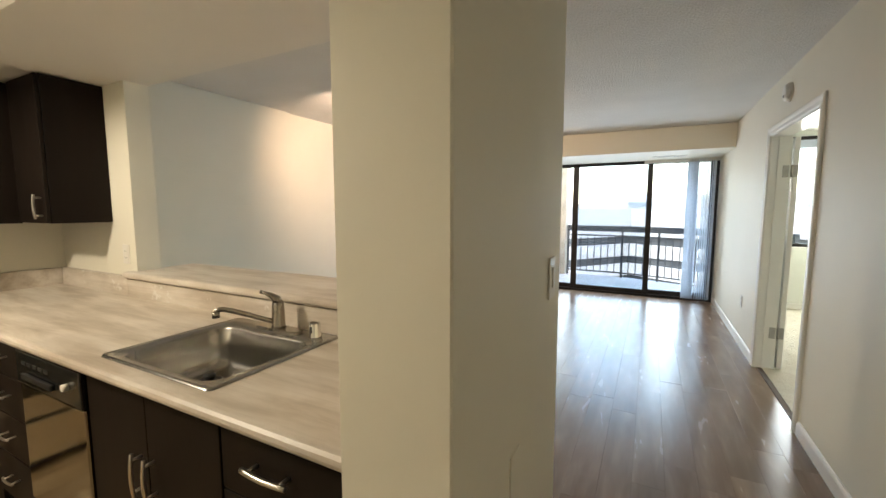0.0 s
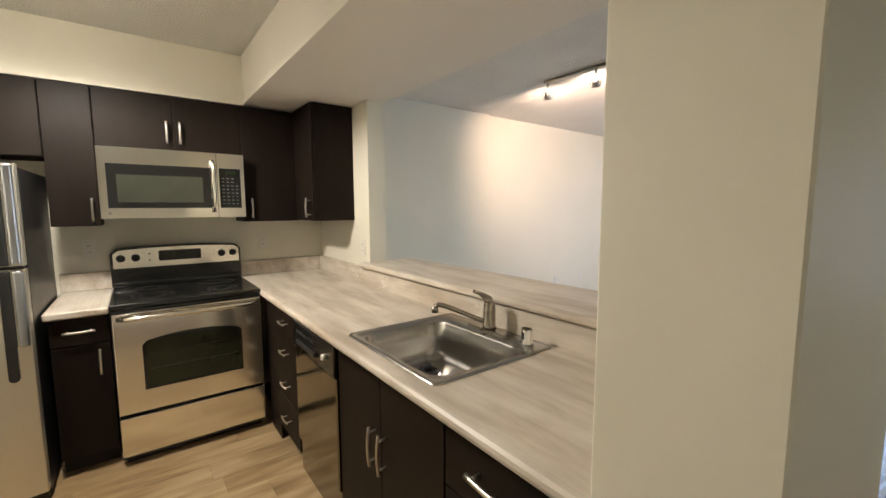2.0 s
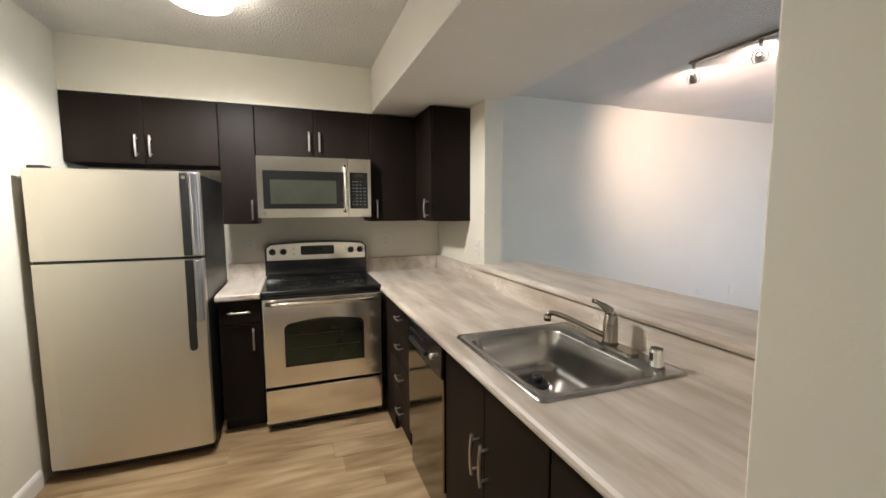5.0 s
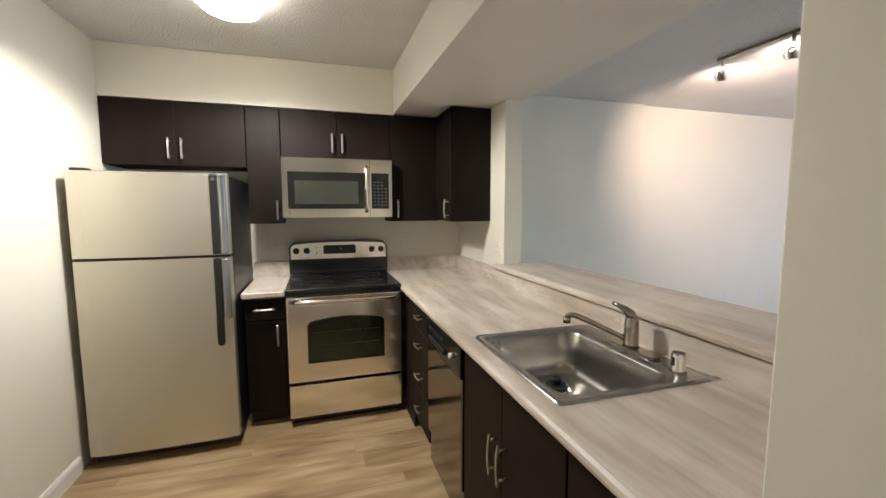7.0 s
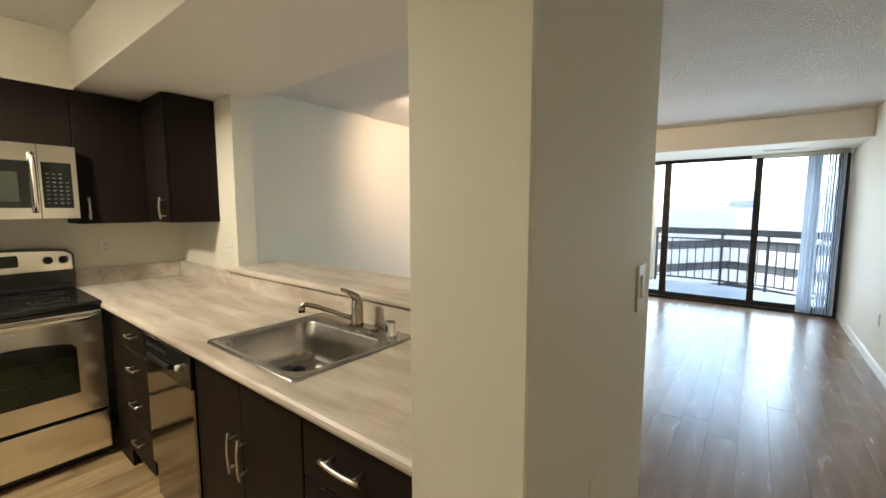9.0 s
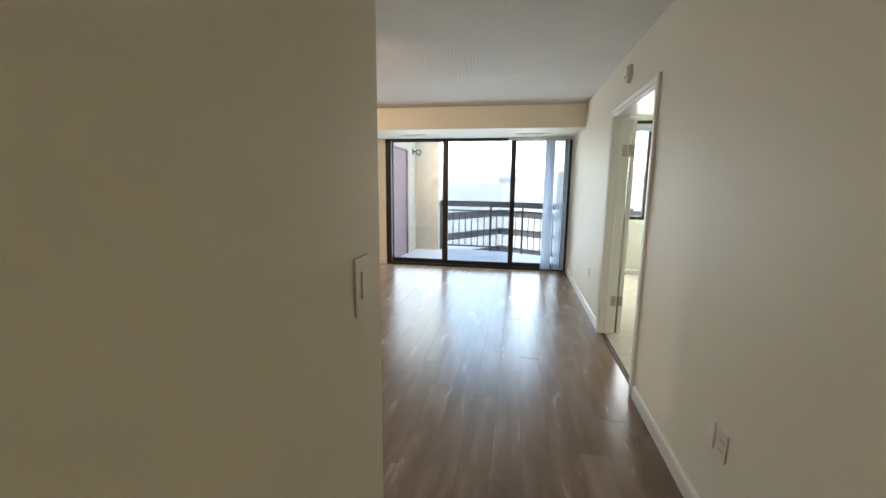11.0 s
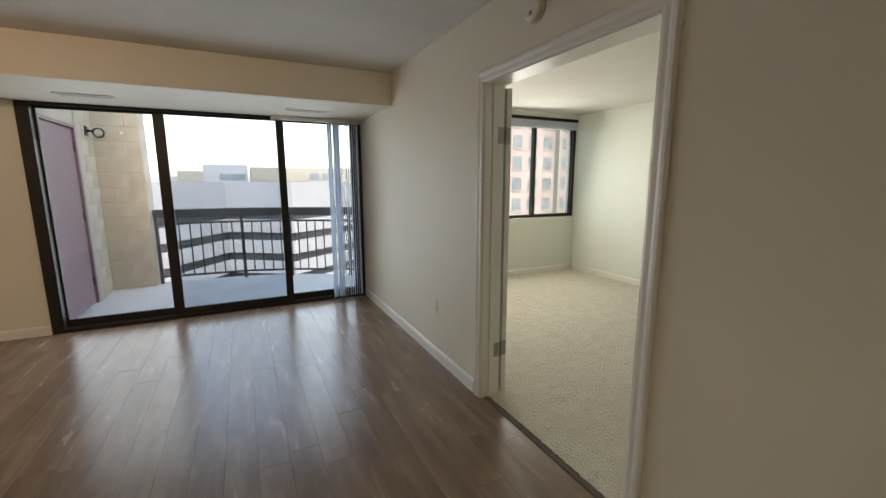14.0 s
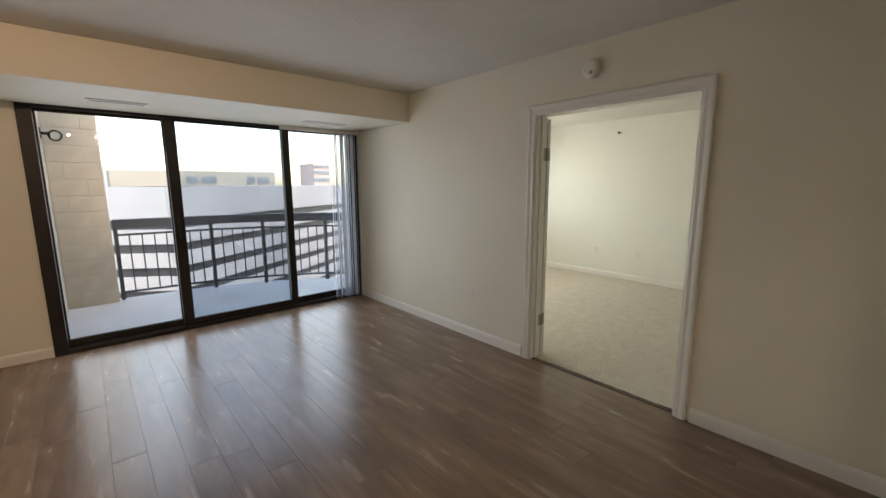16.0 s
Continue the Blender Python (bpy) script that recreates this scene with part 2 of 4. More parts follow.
VANE = vinyl_mat()
CARPET = surface("carpet_pile", (0.72, 0.66, 0.54), (0.81, 0.76, 0.64), 9, 0.95, 0, 85, 1.0, 0.03, spec=0.1)
PLANK = plank_mat("dark_plank", [(0.30, (0.218, 0.146, 0.098)), (0.50, (0.262, 0.178, 0.121)), (0.62, (0.305, 0.212, 0.147)), (0.76, (0.375, 0.272, 0.198))], 'y', 0.25, 0.10, 0.5)
LIGHTPLANK = plank_mat("oak_vinyl", [(0.30, (0.23, 0.150, 0.072)), (0.47, (0.36, 0.250, 0.130)), (0.60, (0.46, 0.335, 0.19)), (0.75, (0.56, 0.43, 0.26))], 'y', 0.32, 0.06)
JOINT = surface("floor_joint", (0.10, 0.075, 0.055), (0.13, 0.095, 0.072), 8, 0.8)
CONCRETE = surface("balcony_concrete", (0.54, 0.52, 0.49), (0.64, 0.62, 0.58), 2.2, 0.85, 0, 90, 0.3, 0.003)
BLOCK = surface("painted_block", (0.38, 0.33, 0.255), (0.55, 0.49, 0.395), 3.0, 0.85, 0, 70, 0.5, 0.004)
MAUVE = surface("mauve_door_paint", (0.235, 0.150, 0.165), (0.29, 0.19, 0.205), 2.0, 0.45, 0, 90, 0.06, 0.001)
BLDG = surface("white_panel", (0.29, 0.305, 0.33), (0.34, 0.355, 0.38), 0.15, 0.8, 0, 3, 0.1, 0.01)
BLDG2 = surface("tan_panel", (0.28, 0.265, 0.23), (0.33, 0.315, 0.275), 0.2, 0.8, 0, 3, 0.1, 0.01)
BAND = surface("ribbon_glass", (0.02, 0.024, 0.03), (0.05, 0.056, 0.065), 0.4, 0.35, 0, 3, 0.0)
FARGLASS = surface("far_window_glass", (0.10, 0.125, 0.15), (0.17, 0.20, 0.23), 0.6, 0.3, 0, 3, 0.0)
# white grille slats, with the shade between louvres put into a grey base colour
SLATSHADE = surface("slat_shade_grey", (0.44, 0.42, 0.38), (0.50, 0.48, 0.44), 4, 0.45, 0, 60, 0.05, 0.001)
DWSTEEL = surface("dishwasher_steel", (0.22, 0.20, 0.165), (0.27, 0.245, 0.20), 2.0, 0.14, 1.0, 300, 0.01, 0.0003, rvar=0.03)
BRICKFAR = surface("pink_brick", (0.32, 0.265, 0.255), (0.38, 0.32, 0.305), 0.3, 0.85, 0, 3, 0.1, 0.01)
ASPHALT = surface("asphalt", (0.045, 0.045, 0.047), (0.065, 0.065, 0.066), 0.1, 0.9, 0, 5, 0.2, 0.01)
LAMPGLOW = glow("lamp_shade_glow", (1.0, 0.88, 0.68), 2.0)
BULBGLOW = glow("bulb_glow", (1.0, 0.75, 0.5), 8.0)

# ---- mesh helpers ----


def box(bm, x0, x1, y0, y1, z0, z1, bevel=0.0, seg=2):
    vs = [bm.verts.new((x, y, z)) for z in (z0, z1) for y in (y0, y1) for x in (x0, x1)]
    fs = [bm.faces.new([vs[i] for i in q]) for q in ((0, 2, 3, 1), (4, 5, 7, 6), (0, 1, 5, 4), (2, 6, 7, 3), (0, 4, 6, 2), (1, 3, 7, 5))]
    if bevel:
        es = list({e for f in fs for e in f.edges})
        bmesh.ops.bevel(bm, geom=es, offset=bevel, segments=seg, affect='EDGES', profile=0.5)
    return bm


def slab(x0, x1, y0, y1, z0, z1, bevel=0.0, seg=2):
    return box(bmesh.new(), x0, x1, y0, y1, z0, z1, bevel, seg)


def prism(bm, pts, axis, a, b):
    """Closed outline in the plane across axis, pushed from a to b."""
    def at(p, d):
        return {'x': (d, p[0], p[1]), 'y': (p[0], d, p[1]), 'z': (p[0], p[1], d)}[axis]
    lo = [bm.verts.new(at(p, a)) for p in pts]
    hi = [bm.verts.new(at(p, b)) for p in pts]
    n = len(pts)
    bm.faces.new(lo[::-1])
    bm.faces.new(hi)
    for i in range(n):
        bm.faces.new((lo[i], lo[(i + 1) % n], hi[(i + 1) % n], hi[i]))
    bmesh.ops.recalc_face_normals(bm, faces=bm.faces)
    return bm


def tube(bm, pts, r, n=12, caps=True, radii=None):
    """Round bar along a line of points."""
    pts = [Vector(p) for p in pts]
    rings = []
    up = Vector((0.13, 0.31, 0.94))
    for i, p in enumerate(pts):
        d = (pts[min(i + 1, len(pts) - 1)] - pts[max(i - 1, 0)]).normalized()
        u = d.cross(up)
        if u.length < 0.1:
            u = d.cross(Vector((1, 0.2, 0)))
        u.normalize()
        w = d.cross(u)
        rr = radii[i] if radii else r
        rings.append([bm.verts.new(p + (u * math.cos(k * 2 * math.pi / n) + w * math.sin(k * 2 * math.pi / n)) * rr) for k in range(n)])
        up = w
        up = u.cross(d)
    for a, b in zip(rings, rings[1:]):
        for k in range(n):
            f = bm.faces.new((a[k], a[(k + 1) % n], b[(k + 1) % n], b[k]))
            f.smooth = True
    if caps:
        bm.faces.new(rings[0][::-1])
        bm.faces.new(rings[-1])
    return bm


def rod(p, q, r, n=12):
    return tube(bmesh.new(), [p, q], r, n)


def rounded(x0, x1, y0, y1, r, n=5):
    """Corner-rounded rectangle outline."""
    out = []
    for cx, cy, a0 in ((x1 - r, y1 - r, 0), (x0 + r, y1 - r, 90), (x0 + r, y0 + r, 180), (x1 - r, y0 + r, 270)):
        for k in range(n + 1):
            a = math.radians(a0 + 90 * k / n)
            out.append((cx + r * math.cos(a), cy + r * math.sin(a)))
    return out


def mesh_of(name, bm, material):
    me = bpy.data.meshes.new(name)
    bmesh.ops.recalc_face_normals(bm, faces=bm.faces)
    bm.to_mesh(me)
    bm.free()
    me.materials.append(material)
    return me


def part(name, bm, material, parent, label=""):
    ob = new(name, mesh_of(name, bm, material))
    ob.parent = parent
    if label:
        tagged(ob, label)
    return ob


def thing(name, label, category, group=""):
    return tagged(new(name), label, category, group)


def structure(name, bm, material, label=""):
    return tagged(new(name, mesh_of(name, bm, material)), label, kind="structure")


def solid(name, bm, material, label, category, group=""):
    return tagged(new(name, mesh_of(name, bm, material)), label, category, group)


def pull(parent, axis, at, length, out, r=0.0065, name="handle"):
    """Bowed bar handle: at is its middle on the face, out the way it stands off, axis the way it runs."""
    at, out, axis = Vector(at), Vector(out), Vector(axis)
    pts = []
    for k in range(9):
        s = k / 8 - 0.5
        pts.append(at + axis * (length * s) + out * (0.030 + 0.006 * (1 - (2 * s) ** 2)))
    bm = tube(bmesh.new(), pts, r, 8)
    for s in (-0.36, 0.36):
        tube(bm, [at + axis * (length * s), at + axis * (length * s) + out * 0.033], r * 0.8, 8)
    return part(name, bm, NICKEL, parent, "brushed nickel bar handle")


# ---- the shell ----
XL, XR, YW, YK = -3.44, 1.06, 7.70, -0.745
structure("wall_north_left", slab(XL, -2.03, YW, YW + 0.2, 0, CEIL), WALL)
structure("wall_north_head", slab(-2.03, XR, YW + 0.002, YW + 0.2, 2.165, CEIL), WALL)
structure("beam", slab(XL + 0.001, XR - 0.001, 6.56, YW + 0.001, 2.165, CEIL - 0.003, 0.004), WALL)
structure("wall_west", slab(XL - 0.15, XL, YK - 0.15, YW + 0.2, 0, CEIL), WALL)
structure("wall_west_bump", slab(XL, XL + 0.05, 1.885, 3.70, 0, CEIL - 0.002, 0.004), WALL)
structure("wall_south", slab(XL, XR, YK - 0.15, YK, 0, CEIL), WALL)
DY0, DY1, DH = 3.715, 4.885, 2.045
structure("wall_east_near", slab(XR, XR + 0.13, YK - 0.15, DY0, 0, CEIL), WALL)
structure("wall_east_far", slab(XR, XR + 0.13, DY1, YW + 0.2, 0, CEIL), WALL)
structure("wall_east_head", slab(XR, XR + 0.13, DY0, DY1, DH, CEIL), WALL)
structure("ceiling", slab(XL - 0.15, XR + 0.13, YK - 0.15, YW + 0.2, CEIL, CEIL + 0.2), CEILING)
structure("soffit_over_cabinets", slab(XL, -3.125, YK, 1.112, 2.135, CEIL - 0.002, 0.003), WALL)
structure("soffit_over_bar", slab(XL + 0.002, -0.11, 1.11, 1.875, 2.145, CEIL - 0.002, 0.003), SOFFIT)
structure("pier_wall", prism(bmesh.new(), [(-0.343, 1.034), (-0.339, 1.03), (-0.106, 1.03), (-0.102, 1.034), (-0.087, 1.806), (-0.091, 1.81), (-0.343, 1.81)], 'z', 0, CEIL - 0.001), WALL)
structure("wall_kitchen_back", slab(XL, -2.52, 1.745, 1.878, 0, 2.146, 0.003), WALL)
structure("half_wall", slab(-2.52, -0.344, 1.742, 1.872, 0, 1.008), WALL)

# bedroom shell
BX, BY0 = 4.56, 2.2
structure("bedroom_wall_east", slab(BX, BX + 0.15, BY0, 7.9, 0, CEIL), BEDWALL)
structure("bedroom_wall_south", slab(XR + 0.13, BX, BY0 - 0.15, BY0, 0, CEIL), BEDWALL)
structure("bedroom_wall_west_skin_far", slab(XR + 0.13, XR + 0.134, DY1 + 0.06, 7.9, 0, CEIL), BEDWALL)
structure("bedroom_wall_north_bump", slab(2.265, 2.90, 7.46, 7.9, 0, CEIL, 0.004), BEDWALL)
structure("bedroom_wall_north_below_west", slab(XR + 0.134, 2.265, 7.70, 7.9, 0, 0.885), BEDWALL)
structure("bedroom_wall_north_head_west", slab(XR + 0.134, 2.265, 7.70, 7.9, 2.40, CEIL), BEDWALL)
structure("bedroom_wall_north_below", slab(2.90, BX, 7.70, 7.9, 0, 0.885), BEDWALL)
structure("bedroom_wall_north_left", slab(2.90, 2.953, 7.70, 7.9, 0.885, CEIL), BEDWALL)
structure("bedroom_wall_north_head", slab(2.953, BX, 7.70, 7.9, 2.40, CEIL), BEDWALL)
structure("bedroom_ceiling", slab(XR + 0.13, BX + 0.15, BY0 - 0.15, 7.9, CEIL, CEIL + 0.2), CEILING)


def baseboard(name, x0, x1, y0, y1, out, mat=None):
    """Skirting with a rounded top edge; out is the side it faces."""
    t, h = 0.014, 0.095
    prof = [(0, 0), (t, 0), (t, h - 0.022), (t * 0.75, h - 0.010), (t * 0.35, h), (0, h)]
    bm = bmesh.new()
    if out in ('+x', '-x'):
        s = 1 if out == '+x' else -1
        prism(bm, [(x0 + s * u, v) for u, v in prof], 'y', y0, y1)
    else:
        s = 1 if out == '+y' else -1
        prism(bm, [(y0 + s * u, v) for u, v in prof], 'x', x0, x1)
    # shoe moulding at the foot
    return structure(name, bm, mat or TRIM)


baseboard("baseboard_east_near", XR, XR, YK, DY0 - 0.085, '-x')
baseboard("baseboard_east_far", XR, XR, DY1 + 0.075, YW, '-x')
baseboard("baseboard_west", XL, XL, 3.70, YW, '+x')
baseboard("baseboard_west_bump", XL + 0.05, XL + 0.05, 1.885, 3.70, '+x')
baseboard("baseboard_north", XL + 0.014, -2.03, YW, YW, '-y')
baseboard("baseboard_south", -2.6, XR - 0.014, YK, YK, '+y')
baseboard("baseboard_bedroom_east", BX, BX, BY0, 7.70, '-x')
baseboard("baseboard_bedroom_north", 2.90, BX - 0.014, 7.70, 7.70, '-y')
baseboard("baseboard_bedroom_bump", 2.265, 2.90, 7.46, 7.46, '-y')
baseboard("baseboard_bedroom_north_west", XR + 0.134, 2.265, 7.70, 7.70, '-y')
baseboard("baseboard_bedroom_return", 2.265, 2.265, 7.474, 7.686, '-x')

# floors: sub-floors here, the planks at the end of the file
FLOOR = structure("floor_living", slab(XL - 0.1, XR + 0.03, YK - 0.1, YW + 0.2, -0.12, -0.010), JOINT)


def casing(name, y0, y1, top, x, s):
    """Moulded door casing round an opening in a wall across x; s is the side it stands on."""
    w = 0.068
    prof = [(0, 0), (0, 0.010), (0.010, 0.014), (0.030, 0.013), (0.045, 0.018), (0.060, 0.019), (w, 0.012), (w, 0)]
    bm = bmesh.new()
    ring = []
    for u, d in prof:
        ring.append([bm.verts.new((x + s * d, yy, zz)) for yy, zz in ((y0 - u, 0), (y0 - u, top + u), (y1 + u, top + u), (y1 + u, 0))])
    for a, b in zip(ring, ring[1:]):
        for k in range(3):
            bm.faces.new((a[k], a[k + 1], b[k + 1], b[k]))
    return structure(name, bm, TRIM)


casing("door_trim_living", DY0 + 0.006, DY1 - 0.006, DH - 0.006, XR, -1)
casing("door_trim_bedroom", DY0 + 0.006, DY1 - 0.006, DH - 0.006, XR + 0.134, 1)
jb = bmesh.new()
box(jb, XR - 0.001, XR + 0.135, DY0, DY0 + 0.016, 0, DH)
box(jb, XR - 0.001, XR + 0.135, DY1 - 0.016, DY1, 0, DH)
box(jb, XR - 0.001, XR + 0.135, DY0 + 0.016, DY1 - 0.016, DH - 0.016, DH)
box(jb, XR + 0.05, XR + 0.085, DY0 + 0.016, DY0 + 0.027, 0, DH - 0.016)
box(jb, XR + 0.05, XR + 0.085, DY1 - 0.027, DY1 - 0.016, 0, DH - 0.016)
structure("door_jamb", jb, TRIM)
structure("door_threshold", slab(XR + 0.02, XR + 0.055, DY0 + 0.016, DY1 - 0.016, -0.01, 0.006, 0.003), JOINT)
strike = solid("strike_plate", slab(XR + 0.018, XR + 0.045, DY0 + 0.0155, DY0 + 0.0175, 0.40, 0.49, 0.0008), NICKEL, "brushed nickel plate let into the door jamb", "plate")


# ---- bedroom door, swung back against the bedroom wall ----


def door_leaf():
    d = thing("door_1", "white painted flush bedroom door standing wide open", "door")
    part("leaf", slab(0.0, 1.125, -0.018, 0.018, 0.012, DH - 0.025, 0.002), TRIM, d)
    for z in (0.33, 1.735):
        h = part("hinge", slab(-0.003, 0.0, -0.014, 0.018, z - 0.05, z + 0.05, 0.001), HINGE, d, "aged nickel butt hinge")
        part("pin", rod((-0.008, 0.026, z - 0.052), (-0.008, 0.026, z + 0.052), 0.008), HINGE, h)
    kb = bmesh.new()
    bmesh.ops.create_uvsphere(kb, u_segments=16, v_segments=10, radius=0.028, matrix=Matrix.Translation((1.06, -0.055, 0.95)))
    tube(kb, [(1.06, -0.018, 0.95), (1.06, -0.05, 0.95)], 0.012)
    part("knob", kb, NICKEL, d)
    return d


DOOR = door_leaf()
DOOR.matrix_world = pose(XR + 0.178, DY1 - 0.010, 0, 0, 0, 84)
for z in (0.33, 1.735):
    tagged(new("hinge_leaf", mesh_of("hinge_leaf", slab(XR + 0.088, XR + 0.132, DY1 - 0.0185, DY1 - 0.0162, z - 0.05, z + 0.05, 0.001), HINGE)), "satin nickel hinge leaf on the white door jamb", "hinge", "door hinges")

# ---- cabinets ----


def front(parent, name, x0, x1, y0, y1, z0, z1):
    return part(name, slab(x0, x1, y0, y1, z0, z1, 0.0022), DARKWOOD, parent)


def upper_cabinet(y0, y1, z0, z1, split, handles, label):
    c = thing("wall_cabinet", label, "cabinet", "wall cabinets")
    part("body", slab(XL, -3.142, y0 + 0.001, y1 - 0.001, z0, z1), DARKWOOD, c)
    ys = [y0, (y0 + y1) / 2, y1] if split else [y0, y1]
    for a, b in zip(ys, ys[1:]):
        dr = front(c, "door", -3.139, -3.120, a + 0.002, b - 0.002, z0 + 0.002, z1 - 0.002)
        hy = handles[ys.index(a)]
        pull(dr, (0, 0, 1), (-3.120, hy, z0 + 0.095 if not split else z0 + 0.11), 0.135, (1, 0, 0))
    return c


CABT = 2.132
upper_cabinet(-0.742, 0.083, 1.715, CABT, True, (-0.37, -0.295), "espresso two-door wall cabinet above the refrigerator")
upper_cabinet(0.085, 0.303, 1.328, CABT, False, (0.272,), "narrow espresso wall cabinet beside the microwave")
upper_cabinet(0.305, 1.079, 1.792, CABT, True, (0.655, 0.725), "espresso two-door wall cabinet above the microwave")
upper_cabinet(1.081, 1.46, 1.335, CABT, False, (1.130,), "espresso corner wall cabinet with one door")
c = thing("wall_cabinet", "espresso wall cabinet at the end of the bar wall", "cabinet", "wall cabinets")
part("body", slab(-3.115, -2.75, 1.462, 1.744, 1.340, 2.138, 0.0015), DARKWOOD, c)
d = front(c, "door", -3.112, -2.751, 1.441, 1.459, 1.342, 2.136)
pull(d, (0, 0, 1), (-2.80, 1.441, 1.432), 0.135, (0, -1, 0))

# base cabinet by the fridge
c = thing("base_cabinet", "narrow espresso base cabinet with drawer and door", "cabinet", "base cabinets")
part("body", slab(XL + 0.02, -2.822, 0.075, 0.318, 0.10, 0.863), DARKWOOD, c)
part("toe_kick", slab(XL + 0.02, -2.885, 0.077, 0.316, 0.0, 0.098), KICK, c)
d = front(c, "drawer", -2.820, -2.80, 0.077, 0.316, 0.715, 0.855)
pull(d, (0, 1, 0), (-2.80, 0.195, 0.79), 0.13, (1, 0, 0))
d = front(c, "door", -2.820, -2.80, 0.077, 0.316, 0.104, 0.709)
pull(d, (0, 0, 1), (-2.80, 0.270, 0.615), 0.14, (1, 0, 0))

# peninsula units, fronts on y = FY
FY = 1.106


def base_unit(x0, x1, label):
    c = thing("base_cabinet", label, "cabinet", "base cabinets")
    part("body", slab(x0 + 0.001, x1 - 0.001, FY + 0.022, 1.712, 0.10, 0.66 if x0 < -0.9 and x1 > -1.5 and x0 > -1.7 else 0.862), DARKWOOD, c)
    part("toe_kick", slab(x0 + 0.002, x1 - 0.002, FY + 0.085, 1.70, 0.0, 0.098), KICK, c)
    return c


c = base_unit(-0.83, -0.349, "espresso base cabinet with one drawer over a door")
d = front(c, "drawer", -0.827, -0.351, FY, FY + 0.02, 0.672, 0.855)
pull(d, (1, 0, 0), (-0.63, FY, 0.775), 0.155, (0, -1, 0), 0.0075)
d = front(c, "door", -0.827, -0.351, FY, FY + 0.02, 0.104, 0.666)
pull(d, (0, 0, 1), (-0.775, FY, 0.56), 0.15, (0, -1, 0))
c = base_unit(-1.565, -0.832, "espresso sink base cabinet with two doors")
d = front(c, "door", -1.562, -1.20, FY, FY + 0.02, 0.104, 0.855)
pull(d, (0, 0, 1), (-1.232, FY, 0.59), 0.145, (0, -1, 0), 0.0058)
d = front(c, "door", -1.197, -0.835, FY, FY + 0.02, 0.104, 0.855)
pull(d, (0, 0, 1), (-1.163, FY, 0.59), 0.145, (0, -1, 0), 0.0058)
c = base_unit(-2.50, -2.122, "espresso base cabinet with four stacked drawers")
for k, (z0, z1) in enumerate(((0.70, 0.855), (0.515, 0.694), (0.32, 0.509), (0.104, 0.314))):
    d = front(c, "drawer", -2.497, -2.125, FY, FY + 0.02, z0, z1)
    pull(d, (1, 0, 0), (-2.31, FY, (z0 + z1) / 2 + 0.01), 0.11, (0, -1, 0), 0.005)
solid("cabinet_filler", slab(-2.735, -2.502, FY + 0.002, FY + 0.02, 0.0, 0.862, 0.001), DARKWOOD, "espresso filler panel beside the stove", "panel")

# ---- dishwasher ----
c = thing("dishwasher", "stainless dishwasher with black control strip under the counter", "dishwasher")
part("body", slab(-2.118, -1.569, FY + 0.03, 1.70, 0.10, 0.858), BLACKPL, c)
p = part("control_panel", slab(-2.116, -1.571, FY - 0.018, FY + 0.028, 0.715, 0.855, 0.006), BLACK, c)
part("dial", rod((-1.665, FY - 0.034, 0.785), (-1.665, FY - 0.018, 0.785), 0.013, 20), PLATE, p)
part("grip", slab(-2.03, -1.77, FY - 0.032, FY - 0.019, 0.748, 0.772, 0.004), BLACKPL, p)
for k in range(5):
    part("button", slab(-2.05 + k * 0.05, -2.015 + k * 0.05, FY - 0.0205, FY - 0.0175, 0.80, 0.815, 0.001), BLACKPL, p)
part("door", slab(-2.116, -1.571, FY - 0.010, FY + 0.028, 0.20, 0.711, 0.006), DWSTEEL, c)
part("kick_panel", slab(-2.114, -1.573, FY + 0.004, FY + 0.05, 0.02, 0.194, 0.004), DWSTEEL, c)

# ---- worktop with a hole for the sink ----
SX0, SX1, SY0, SY1 = -1.535, -0.917, 1.135, 1.686
CT0, CT1, CF, CB = 0.865, 0.905, 1.070, 1.716
HX0, HX1, HY0, HY1 = SX0 + 0.03, SX1 - 0.03, SY0 + 0.03, SY1 - 0.03


def nosed(x0, x1, yf, yb):
    """Worktop strip with a rolled front edge."""
    pts = [(yb, CT0), (yf + 0.012, CT0)]
    for k in range(7):
        a = math.radians(-90 - k * 30)
        pts.append((yf + 0.020 + 0.020 * math.cos(a), (CT0 + CT1) / 2 + 0.020 * math.sin(a)))
    pts.append((yb, CT1))
    return prism(bmesh.new(), pts, 'x', x0, x1)


top = thing("worktop", "grey-beige streaked laminate worktop with rolled edge", "worktop")
part("front_edge", nosed(-2.755, -0.345, CF, HY0), LAMINATE, top)
part("slab", box(box(box(bmesh.new(), XL + 0.001, HX0, HY0, CB, CT0, CT1), HX1, -0.345, HY0, CB, CT0, CT1), HX0, HX1, HY1, CB, CT0, CT1), LAMINATE, top)
part("corner", slab(XL + 0.001, -2.755, 1.082, HY0, CT0, CT1, 0.002), LAMINATE, top)
part("backsplash", slab(-2.575, -0.345, CB, 1.741, CT0, 1.006, 0.002), SPLASH, top)
part("backsplash", slab(XL + 0.022, -2.5755, CB, 1.744, CT0, 1.020, 0.003), SPLASH, top)
part("backsplash", slab(XL + 0.001, XL + 0.020, 1.082, 1.744, CT0, 1.020, 0.003), SPLASH, top)
top = thing("worktop", "small grey-beige laminate worktop between fridge and stove", "worktop")
b = slab(XL + 0.001, -2.765, 0.062, 0.320, CT0, CT1, 0.010, 3)
part("slab", b, LAMINATE, top)
part("backsplash", slab(XL + 0.001, XL + 0.020, 0.062, 0.320, CT1 + 0.001, 1.020, 0.003), SPLASH, top)
bar = thing("bar_top", "raised grey-beige laminate bar top on the half wall", "bar")
bm = bmesh.new()
